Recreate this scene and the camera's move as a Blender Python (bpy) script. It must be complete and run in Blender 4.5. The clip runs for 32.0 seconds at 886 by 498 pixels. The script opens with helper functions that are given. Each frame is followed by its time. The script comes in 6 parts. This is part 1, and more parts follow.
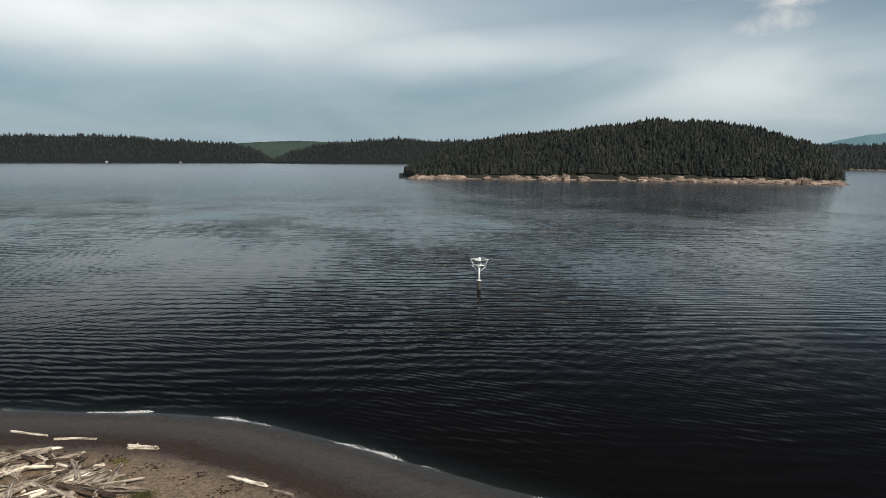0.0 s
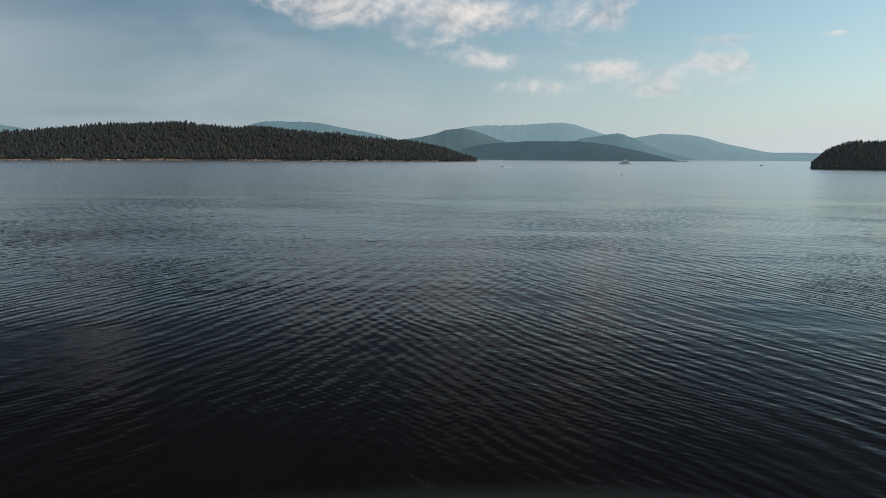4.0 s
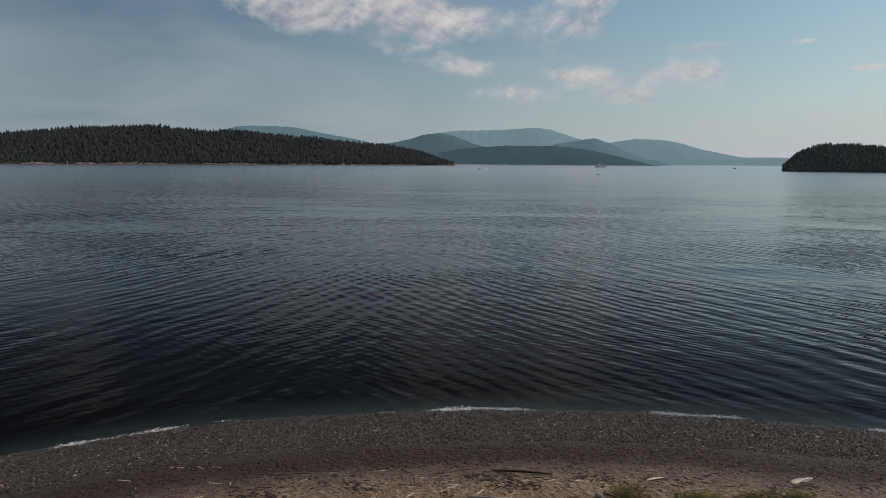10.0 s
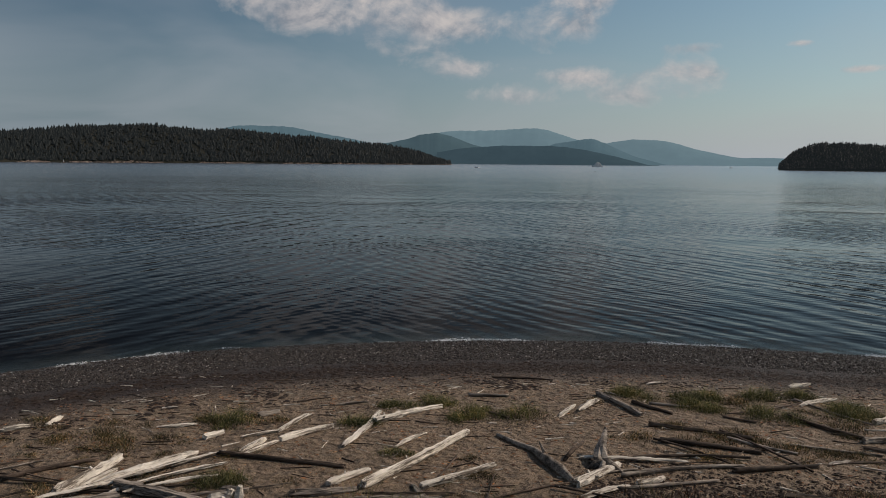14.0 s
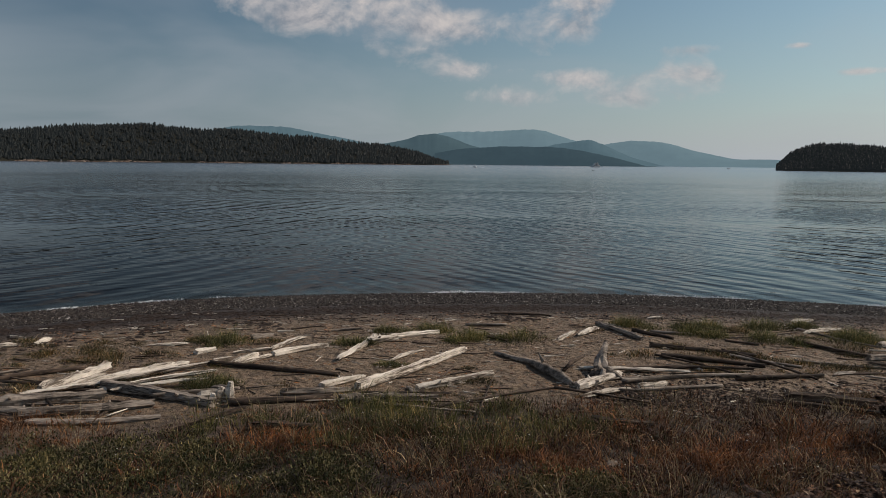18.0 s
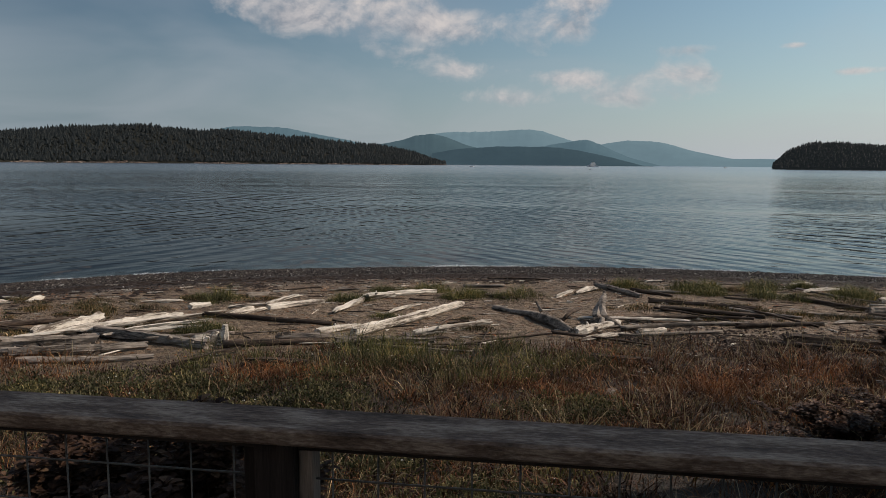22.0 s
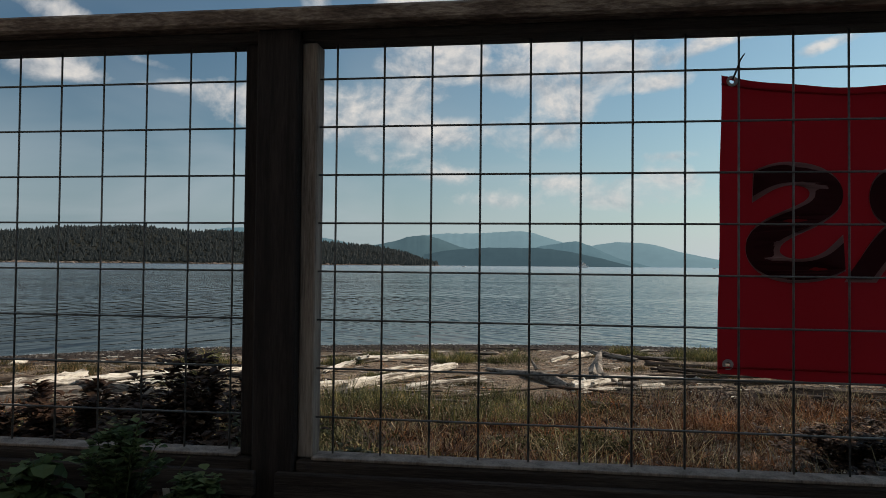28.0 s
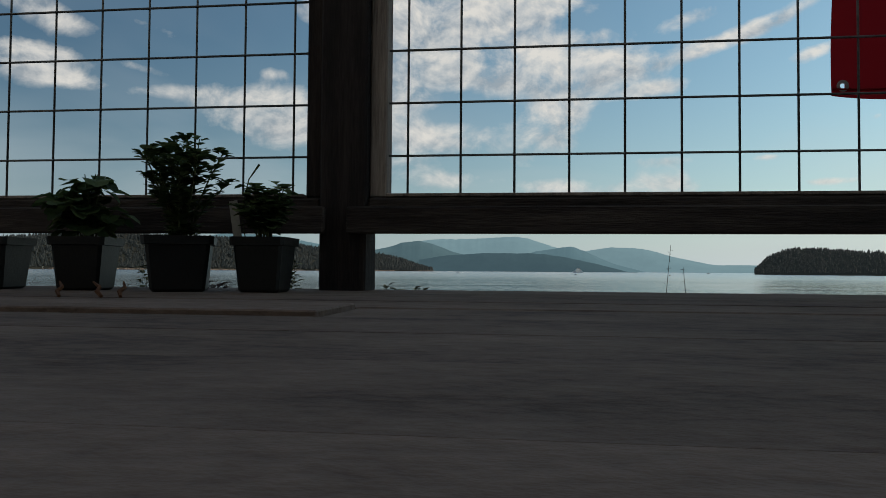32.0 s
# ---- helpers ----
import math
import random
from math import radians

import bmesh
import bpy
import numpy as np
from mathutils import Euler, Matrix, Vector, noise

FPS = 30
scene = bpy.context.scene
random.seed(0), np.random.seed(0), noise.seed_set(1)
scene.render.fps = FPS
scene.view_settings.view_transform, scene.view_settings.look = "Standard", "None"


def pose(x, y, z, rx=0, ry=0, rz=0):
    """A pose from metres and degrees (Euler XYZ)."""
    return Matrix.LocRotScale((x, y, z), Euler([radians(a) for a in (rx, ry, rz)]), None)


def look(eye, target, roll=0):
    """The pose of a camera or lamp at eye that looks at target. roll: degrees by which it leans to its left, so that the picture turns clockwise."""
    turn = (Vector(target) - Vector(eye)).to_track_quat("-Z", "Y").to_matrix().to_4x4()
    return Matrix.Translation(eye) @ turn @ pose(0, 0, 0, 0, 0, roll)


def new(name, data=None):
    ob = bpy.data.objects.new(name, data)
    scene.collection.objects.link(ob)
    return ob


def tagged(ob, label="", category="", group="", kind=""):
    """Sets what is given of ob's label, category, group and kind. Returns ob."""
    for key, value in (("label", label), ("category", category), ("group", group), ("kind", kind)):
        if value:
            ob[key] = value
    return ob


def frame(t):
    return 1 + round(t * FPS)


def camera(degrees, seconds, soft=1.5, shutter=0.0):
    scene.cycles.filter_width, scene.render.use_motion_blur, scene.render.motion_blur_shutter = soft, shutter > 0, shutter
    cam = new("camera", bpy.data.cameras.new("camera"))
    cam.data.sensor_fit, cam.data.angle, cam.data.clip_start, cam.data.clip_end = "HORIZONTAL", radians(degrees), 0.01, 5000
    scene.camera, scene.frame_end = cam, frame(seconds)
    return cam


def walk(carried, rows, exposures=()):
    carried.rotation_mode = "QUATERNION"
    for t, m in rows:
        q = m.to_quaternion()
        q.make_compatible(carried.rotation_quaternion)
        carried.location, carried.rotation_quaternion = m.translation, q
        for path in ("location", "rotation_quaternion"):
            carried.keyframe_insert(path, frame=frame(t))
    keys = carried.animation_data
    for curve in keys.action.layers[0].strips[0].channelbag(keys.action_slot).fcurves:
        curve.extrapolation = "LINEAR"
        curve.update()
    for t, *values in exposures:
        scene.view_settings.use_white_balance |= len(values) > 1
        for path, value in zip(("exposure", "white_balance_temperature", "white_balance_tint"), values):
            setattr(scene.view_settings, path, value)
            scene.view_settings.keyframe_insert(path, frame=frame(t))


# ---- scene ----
cam = camera(65.0, 32.0, soft=0.9)
PATH = [
    (0.0, 0.041, -0.233, 18.165, 77.016, -7.491, 0.334),
    (0.5, 0.048, -0.145, 18.261, 61.885, -7.672, 0.399),
    (1.0, 0.057, -0.053, 18.329, 46.577, -7.729, 0.511),
    (1.5, 0.063, 0.02, 18.354, 31.094, -7.895, 0.646),
    (2.0, 0.066, 0.07, 18.298, 17.839, -8.009, 0.597),
    (2.5, 0.068, 0.113, 18.139, 11.697, -7.929, 0.279),
    (3.0, 0.069, 0.15, 17.82, 9.452, -7.91, 0.244),
    (3.5, 0.067, 0.182, 17.341, 8.645, -7.856, 0.424),
    (5.5, 0.05, 0.291, 15.766, 7.572, -7.369, 0.326),
    (6.5, 0.041, 0.317, 14.933, 7.23, -7.332, 0.391),
    (7.5, 0.031, 0.312, 13.986, 6.938, -7.245, 0.326),
    (8.5, 0.022, 0.293, 12.965, 6.641, -7.233, 0.448),
    (9.5, 0.009, 0.291, 12.071, 6.419, -7.257, 0.508),
    (10.5, -0.009, 0.302, 11.376, 6.305, -7.234, 0.421),
    (11.5, -0.027, 0.256, 10.66, 6.223, -7.194, 0.333),
    (12.5, -0.058, 0.081, 9.733, 6.13, -7.204, 0.455),
    (13.5, -0.063, -0.182, 8.866, 6.105, -7.206, 0.589),
    (14.5, -0.036, -0.304, 8.042, 6.1, -7.161, 0.487),
    (15.5, -0.049, -0.286, 7.261, 6.042, -7.152, 0.568),
    (17.5, -0.021, -0.173, 6.245, 5.96, -7.08, 0.612),
    (18.5, -0.006, -0.161, 5.882, 5.916, -7.08, 0.707),
    (19.5, -0.0, -0.14, 5.52, 5.894, -7.069, 0.698),
    (20.5, -0.0, -0.132, 5.161, 5.798, -7.053, 0.665),
    (21.5, 0.01, -0.143, 4.903, 5.766, -7.034, 0.546),
    (22.5, -0.003, -0.155, 4.71, 5.649, -7.035, 0.51),
    (23.0, -0.008, -0.18, 4.634, 5.62, -7.043, 0.576),
    (23.5, -0.008, -0.205, 4.541, 5.6, -7.051, 0.642),
    (24.0, 0.005, -0.207, 4.454, 5.56, -7.025, 0.55),
    (24.5, -0.006, -0.206, 4.345, 5.524, -6.999, 0.462),
    (25.0, -0.006, -0.19, 4.25, 5.431, -6.843, 0.234),
    (25.5, -0.009, -0.185, 4.161, 5.264, -5.767, 0.476),
    (27.5, -0.019, -0.168, 3.813, 5.203, 1.124, 0.612),
    (28.0, -0.016, -0.171, 3.724, 5.122, 1.263, 0.573),
    (28.8, -0.053, -0.161, 3.579, 5.094, 1.413, 0.714),
    (29.4, -0.107, -0.128, 3.474, 4.955, 1.461, 0.582),
    (30.2, -0.148, -0.1, 3.333, 4.755, 1.617, 0.53),
    (31.0, -0.177, -0.063, 3.208, 4.904, 1.913, 0.422),
    (32.0, -0.196, -0.049, 3.184, 4.689, 1.742, 0.434),
]
walk(cam, [(t, pose(x, y, z, 90 + pitch, 0, yaw) @ pose(0, 0, 0, 0, 0, roll)) for t, x, y, z, yaw, pitch, roll in PATH],
     exposures=[(0.0, 0.2, 6500, 10), (1.0, 0.4, 6500, 10), (2.0, 0.33, 6500, 11), (3.5, 0.14, 6500, 12), (8.0, -0.18, 6500, 15), (12.0, -0.42, 6500, 16), (14.5, -0.54, 6500, 16), (18.0, -0.46, 6500, 16), (22.0, -0.32, 6500, 16), (24.0, -0.14, 6500, 14), (26.5, -0.06, 6500, 12), (32.0, -0.06, 6500, 8)])

# ---- light ----
SUN_AZ, SUN_EL = 66.0, 38.0          # degrees to the right of +y, and above the horizon
world = bpy.data.worlds.new("sky")
scene.world = world
world.use_nodes = True


def node(tree, kind, **values):
    n = tree.nodes.new(kind)
    for key, value in values.items():
        if key in n.inputs:
            n.inputs[key].default_value = value
    return n


def math_node(tree, op, a, b=None, clamp=False):
    n = tree.nodes.new("ShaderNodeMath")
    n.operation, n.use_clamp = op, clamp
    for i, value in enumerate((a, b)):
        if value is None:
            continue
        if isinstance(value, (int, float)):
            n.inputs[i].default_value = value
        else:
            tree.links.new(value, n.inputs[i])
    return n.outputs[0]


def ramp(tree, source, stops):
    n = tree.nodes.new("ShaderNodeValToRGB")
    tree.links.new(source, n.inputs[0])
    e = n.color_ramp.elements
    while len(e) < len(stops):
        e.new(0.5)
    for el, (at, c) in zip(e, stops):
        el.position = at
        el.color = (*c, 1) if isinstance(c, tuple) else (c, c, c, 1)
    return n.outputs[0]


def mix(tree, factor, a, b, blend="MIX"):
    n = tree.nodes.new("ShaderNodeMix")
    n.data_type, n.blend_type = "RGBA", blend
    for i, value in ((0, factor), (6, a), (7, b)):
        if isinstance(value, (int, float)):
            n.inputs[i].default_value = value
        elif isinstance(value, tuple):
            n.inputs[i].default_value = (*value, 1)
        else:
            tree.links.new(value, n.inputs[i])
    return n.outputs[2]


# clouds in view: bearing and height in degrees, half width, half height, tilt, thickness
CLOUD_BANK = [(-20.0, 13.2, 4.2, 1.4, 2, 0.85), (-27.0, 13.3, 3.0, 0.5, 4, 0.45), (-19.5, 11.2, 4.4, 1.4, 0, 0.55), (-13.5, 12.0, 4.6, 2.0, 0, 0.95),
              (-5.6, 10.8, 4.6, 1.2, -3, 1.0), (3.6, 11.2, 3.2, 2.2, 25, 0.80), (5.0, 13.0, 2.2, 1.0, 0, 0.6), (-8.0, 13.4, 3.0, 0.9, 0, 0.5)]
HIGH_CLOUDS = [(-1.8, 20.2, 5.8, 2.4, 4, 1.0), (-8.0, 20.4, 2.6, 2.2, 0, 0.9), (4.2, 20.9, 3.0, 1.4, 0, 0.8), (-7.0, 15.8, 3.4, 1.7, 0, 0.95), (-0.4, 16.2, 4.6, 1.8, -4, 1.0),
               (5.0, 16.0, 4.0, 1.9, 0, 1.0), (9.6, 16.3, 4.4, 1.2, 8, 0.9), (12.0, 14.2, 2.8, 0.65, 6, 0.85), (15.8, 16.9, 3.8, 0.6, 16, 0.8), (21.0, 18.4, 3.4, 0.6, 20, 0.9), (15.6, 19.4, 2.8, 0.7, 14, 0.7), (24.2, 15.9, 2.6, 0.5, 14, 0.8)]
FAIR_CLOUDS = [(-33.6, 17.3, 2.6, 0.9, -8, 0.72), (-37.0, 18.4, 2.0, 0.9, -6, 0.7), (-36.0, 15.2, 3.6, 0.6, -4, 0.75), (-34.5, 13.6, 3.4, 0.5, -6, 0.72), (-27.0, 17.6, 2.8, 0.45, -14, 0.62),
               (-18.6, 15.4, 1.0, 0.45, 0, 0.6), (-15.5, 20.6, 1.4, 1.4, 0, 0.7), (6.5, 18.4, 2.6, 0.5, 4, 0.7), (-28.5, 14.9, 1.8, 0.35, -8, 0.6), (27.3, 10.9, 0.5, 0.25, 10, 0.8)]
LOW_WISPS = [(-5.0, 7.3, 3.8, 0.8, 0, 0.71), (4.2, 6.7, 3.2, 0.75, -3, 0.78), (13.0, 7.0, 4.6, 1.0, 0, 0.71), (-2.0, 5.3, 5.0, 0.8, 0, 0.59), (9.0, 5.2, 6.6, 0.9, 0, 0.57), (20.6, 8.6, 1.0, 0.25, 0, 0.80), (24.6, 6.6, 1.9, 0.28, 0, 0.74),
             (13.0, 8.7, 2.6, 0.45, 0, 0.68), (-9.0, 8.7, 3.2, 0.9, 0, 0.57)]
WEST_CLOUDS = [(-47.5, 11.8, 5.4, 1.0, 0, 0.80), (-52.6, 9.6, 3.6, 1.3, 0, 0.50), (-56.0, 13.5, 6.0, 1.6, 0, 0.8), (-36.0, 14.0, 5.0, 1.2, 0, 0.7)]


def build_sky():
    t = world.node_tree
    t.nodes.clear()
    out = t.nodes.new("ShaderNodeOutputWorld")
    bg = node(t, "ShaderNodeBackground", Strength=0.075)
    sky = t.nodes.new("ShaderNodeTexSky")
    sky.sky_type, sky.sun_disc = "NISHITA", False
    sky.sun_elevation, sky.sun_rotation = radians(SUN_EL), radians(SUN_AZ)
    sky.air_density, sky.dust_density, sky.ozone_density = 1.2, 0.7, 2.0
    co = t.nodes.new("ShaderNodeTexCoord")
    sep = t.nodes.new("ShaderNodeSeparateXYZ")
    t.links.new(co.outputs["Generated"], sep.inputs[0])
    x, y, z = sep.outputs
    # a cloud layer: the way to the sky met with a sheet overhead
    up = math_node(t, "ADD", math_node(t, "MAXIMUM", z, 0.0), 0.22)
    flat = t.nodes.new("ShaderNodeCombineXYZ")
    t.links.new(math_node(t, "DIVIDE", x, up), flat.inputs[0])
    t.links.new(math_node(t, "DIVIDE", y, up), flat.inputs[1])
    big = node(t, "ShaderNodeTexNoise", Scale=3.0, Detail=9.0, Roughness=0.56, Distortion=0.1)
    t.links.new(flat.outputs[0], big.inputs["Vector"])
    large = node(t, "ShaderNodeTexNoise", Scale=1.1, Detail=3.0, Roughness=0.5)
    t.links.new(flat.outputs[0], large.inputs["Vector"])
    thin = node(t, "ShaderNodeTexNoise", Scale=0.9, Detail=4.0, Roughness=0.5, Distortion=0.5)
    t.links.new(flat.outputs[0], thin.inputs["Vector"])
    # way to the sky in degrees: right of north, and up
    bearing = math_node(t, "MULTIPLY", math_node(t, "ARCTAN2", x, y), 57.296)
    lift = math_node(t, "MULTIPLY", math_node(t, "ARCSINE", z), 57.296)
    there = t.nodes.new("ShaderNodeCombineXYZ")
    t.links.new(bearing, there.inputs[0])
    t.links.new(lift, there.inputs[1])
    ragged = node(t, "ShaderNodeTexNoise", Scale=0.26, Detail=9.0, Roughness=0.60, Distortion=0.25)
    soft = node(t, "ShaderNodeMapping", Scale=(0.95, 1.25, 1.0))
    t.links.new(there.outputs[0], soft.inputs[0])
    t.links.new(soft.outputs[0], ragged.inputs["Vector"])
    bulk, top_side = None, None
    for px, py, wide, tall, tilt, strength in CLOUD_BANK + HIGH_CLOUDS + FAIR_CLOUDS + LOW_WISPS + WEST_CLOUDS:
        mp = node(t, "ShaderNodeMapping", Location=(px, py, 0), Rotation=(0, 0, radians(tilt)), Scale=(wide, tall, 1.0))
        mp.vector_type = "TEXTURE"
        t.links.new(there.outputs[0], mp.inputs[0])
        sq = t.nodes.new("ShaderNodeVectorMath")
        sq.operation = "DOT_PRODUCT"
        t.links.new(mp.outputs[0], sq.inputs[0])
        t.links.new(mp.outputs[0], sq.inputs[1])
        w = math_node(t, "MULTIPLY", math_node(t, "POWER", 0.42, sq.outputs["Value"]), strength)
        sp = t.nodes.new("ShaderNodeSeparateXYZ")
        t.links.new(mp.outputs[0], sp.inputs[0])
        u = math_node(t, "MULTIPLY", sp.outputs[1], w)
        bulk = w if bulk is None else math_node(t, "ADD", bulk, w)
        top_side = u if top_side is None else math_node(t, "ADD", top_side, u)
    bulk = math_node(t, "MINIMUM", bulk, 0.95)
    dense = math_node(t, "ADD", math_node(t, "MULTIPLY", bulk, 0.80), math_node(t, "MULTIPLY", math_node(t, "SUBTRACT", ragged.outputs[0], 0.5), math_node(t, "ADD", math_node(t, "MULTIPLY", bulk, 1.9), 0.55)))
    placed = ramp(t, dense, [(0.28, 0.0), (0.46, 0.30), (0.66, 0.66), (0.95, 0.92)])
    # scattered cloud over the rest of the sky, above the view
    high = math_node(t, "MULTIPLY", math_node(t, "SUBTRACT", lift, 22.0), 0.2, True)
    overhead = math_node(t, "MULTIPLY", ramp(t, math_node(t, "ADD", math_node(t, "MULTIPLY", big.outputs[0], 0.75), math_node(t, "MULTIPLY", large.outputs[0], 0.28)), [(0.52, 0.0), (0.64, 0.6)]), high)
    puffs = math_node(t, "MAXIMUM", placed, overhead)
    west = math_node(t, "MULTIPLY", math_node(t, "SUBTRACT", math_node(t, "MULTIPLY", x, -1.0), 0.25), 1.35, True)
    # lit tops and grey undersides
    down = node(t, "ShaderNodeMapping", Location=(0.35, -0.6, 0))
    t.links.new(soft.outputs[0], down.inputs[0])
    under = node(t, "ShaderNodeTexNoise", Scale=0.26, Detail=6.0, Roughness=0.60, Distortion=0.25)
    t.links.new(down.outputs[0], under.inputs["Vector"])
    body = math_node(t, "ADD", math_node(t, "MULTIPLY", math_node(t, "SUBTRACT", ragged.outputs[0], under.outputs[0]), 2.4), math_node(t, "MULTIPLY", top_side, 0.35))
    shade = ramp(t, math_node(t, "ADD", body, 0.5), [(0.12, (0.47, 0.52, 0.58)), (0.45, (0.76, 0.775, 0.79)), (0.8, (1.0, 0.97, 0.93))])
    low = math_node(t, "EXPONENT", math_node(t, "MULTIPLY", math_node(t, "MAXIMUM", z, 0.0), -8.5))
    veil = ramp(t, math_node(t, "ADD", thin.outputs[0], math_node(t, "MULTIPLY", west, 0.26)), [(0.46, 0.05), (0.95, 0.72)])
    cloud_light = mix(t, 1.0, shade, (10.6, 10.4, 10.1), "MULTIPLY")
    clear = mix(t, 1.0, sky.outputs[0], (0.63, 0.875, 0.92), "MULTIPLY")
    sunward = math_node(t, "ADD", math_node(t, "MULTIPLY", x, 0.9), 0.48, True)
    haze = mix(t, sunward, (4.1, 5.2, 6.1), (8.7, 9.5, 10.2))
    clear = mix(t, 1.0, clear, mix(t, sunward, (0.71, 0.77, 0.81), (1.75, 1.6, 1.45)), "MULTIPLY")
    clear = mix(t, math_node(t, "MULTIPLY", low, 0.9), clear, haze)
    lofty = math_node(t, "MULTIPLY", math_node(t, "SUBTRACT", z, 0.17), 6.0, True)
    veil = math_node(t, "MULTIPLY", veil, math_node(t, "SUBTRACT", 1.0, math_node(t, "MULTIPLY", lofty, 0.62)))
    base = mix(t, veil, clear, (7.1, 7.7, 8.1))
    base = mix(t, 1.0, base, mix(t, west, (1.0, 1.0, 1.0), (0.71, 0.78, 0.82)), "MULTIPLY")
    # a bright sheet of thin cloud in the west
    sheet = None
    for px, py, wide, tall, strength in ((-101.0, 10.5, 22.0, 3.4, 1.0), (-76.0, 8.4, 15.0, 2.0, 0.55), (-54.0, 5.8, 13.0, 3.2, 0.55)):
        mp = node(t, "ShaderNodeMapping", Location=(px, py, 0), Scale=(wide, tall, 1.0))
        mp.vector_type = "TEXTURE"
        t.links.new(there.outputs[0], mp.inputs[0])
        sq = t.nodes.new("ShaderNodeVectorMath")
        sq.operation = "DOT_PRODUCT"
        t.links.new(mp.outputs[0], sq.inputs[0])
        t.links.new(mp.outputs[0], sq.inputs[1])
        w = math_node(t, "MULTIPLY", math_node(t, "POWER", 0.37, sq.outputs["Value"]), strength)
        sheet = w if sheet is None else math_node(t, "MAXIMUM", sheet, w)
    sheet = math_node(t, "MULTIPLY", sheet, ramp(t, thin.outputs[0], [(0.30, 0.55), (0.6, 1.0)]))
    base = mix(t, sheet, base, (10.6, 11.1, 11.0))
    full = mix(t, puffs, base, cloud_light)
    t.links.new(full, bg.inputs["Color"])
    t.links.new(bg.outputs[0], out.inputs[0])


build_sky()
sun = new("sun", bpy.data.lights.new("sun", "SUN"))
sun.data.energy, sun.data.angle, sun.data.color = 4.3, radians(0.6), (1.0, 0.885, 0.73)
az, el = radians(SUN_AZ), radians(SUN_EL)
sun.matrix_world = look((20, 10, 30), (20 - math.sin(az) * math.cos(el), 10 - math.cos(az) * math.cos(el), 30 - math.sin(el)))


# ---- materials ----
def material(name, colours, scale=(8, 60), rough=0.8, bump=0.3, stretch=(1, 1, 1), metal=0.0, space="Object", spec=0.3, vary=0.15, stops=(0.36, 0.48, 0.64)):
    """Two scales of noise between dark, middle and light, with relief and a little change from piece to piece."""
    m = bpy.data.materials.new(name)
    m.use_nodes = True
    t = m.node_tree
    p = t.nodes["Principled BSDF"]
    co = t.nodes.new("ShaderNodeTexCoord")
    mp = node(t, "ShaderNodeMapping", Scale=stretch)
    t.links.new(co.outputs[space], mp.inputs[0])
    info = t.nodes.new("ShaderNodeObjectInfo")
    if space == "Object":
        shift = t.nodes.new("ShaderNodeVectorMath")
        shift.operation = "ADD"
        t.links.new(mp.outputs[0], shift.inputs[0])
        off = t.nodes.new("ShaderNodeCombineXYZ")
        far = math_node(t, "MULTIPLY", info.outputs["Random"], 37.0)
        t.links.new(far, off.inputs[0])
        t.links.new(far, off.inputs[1])
        t.links.new(off.outputs[0], shift.inputs[1])
        vec = shift.outputs[0]
    else:
        vec = mp.outputs[0]
    a = node(t, "ShaderNodeTexNoise", Scale=scale[0], Detail=6.0, Roughness=0.6)
    b = node(t, "ShaderNodeTexNoise", Scale=scale[1], Detail=4.0, Roughness=0.65)
    t.links.new(vec, a.inputs["Vector"])
    t.links.new(vec, b.inputs["Vector"])
    both = math_node(t, "ADD", math_node(t, "MULTIPLY", a.outputs[0], 0.6), math_node(t, "MULTIPLY", b.outputs[0], 0.4))
    c = ramp(t, both, list(zip(stops, colours)))
    if vary:
        v = math_node(t, "ADD", math_node(t, "MULTIPLY", info.outputs["Random"], 2 * vary), 1 - vary)
        grey = t.nodes.new("ShaderNodeCombineColor")
        for i in range(3):
            t.links.new(v, grey.inputs[i])
        c = mix(t, 1.0, c, grey.outputs[0], "MULTIPLY")
    t.links.new(c, p.inputs["Base Color"])
    p.inputs["Roughness"].default_value = rough
    p.inputs["Metallic"].default_value = metal
    p.inputs["Specular IOR Level"].default_value = spec
    if bump:
        bn = node(t, "ShaderNodeBump", Strength=bump, Distance=0.02)
        t.links.new(both, bn.inputs["Height"])
        t.links.new(bn.outputs[0], p.inputs["Normal"])
    return m


WHITE_WOOD = material("bleached_driftwood", ((0.13, 0.10, 0.075), (0.60, 0.525, 0.43), (0.78, 0.71, 0.61)), (1.6, 9), 0.85, 1.0, (0.5, 5, 5), stops=(0.43, 0.50, 0.60))
GNARLED_WOOD = material("gnarled_grey_driftwood", ((0.055, 0.044, 0.035), (0.235, 0.193, 0.155), (0.42, 0.355, 0.29)), (3.5, 22), 0.88, 1.0, stops=(0.40, 0.50, 0.60))
GREY_WOOD = material("grey_driftwood", ((0.055, 0.044, 0.035), (0.235, 0.193, 0.155), (0.42, 0.355, 0.29)), (1.6, 9), 0.88, 1.0, (0.5, 5, 5), stops=(0.43, 0.50, 0.60))
BROWN_WOOD = material("brown_driftwood", ((0.020, 0.014, 0.010), (0.062, 0.043, 0.031), (0.14, 0.10, 0.074)), (1.6, 9), 0.9, 1.0, (0.5, 5, 5), stops=(0.43, 0.50, 0.60))
# One timber: lighter for lit cap and strip, darker for shaded posts and rails.
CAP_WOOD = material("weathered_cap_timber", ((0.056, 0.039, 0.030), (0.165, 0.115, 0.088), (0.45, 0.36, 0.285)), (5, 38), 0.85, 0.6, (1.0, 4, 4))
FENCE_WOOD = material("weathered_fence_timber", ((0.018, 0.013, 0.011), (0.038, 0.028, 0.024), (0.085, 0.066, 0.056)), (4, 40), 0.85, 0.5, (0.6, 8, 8))
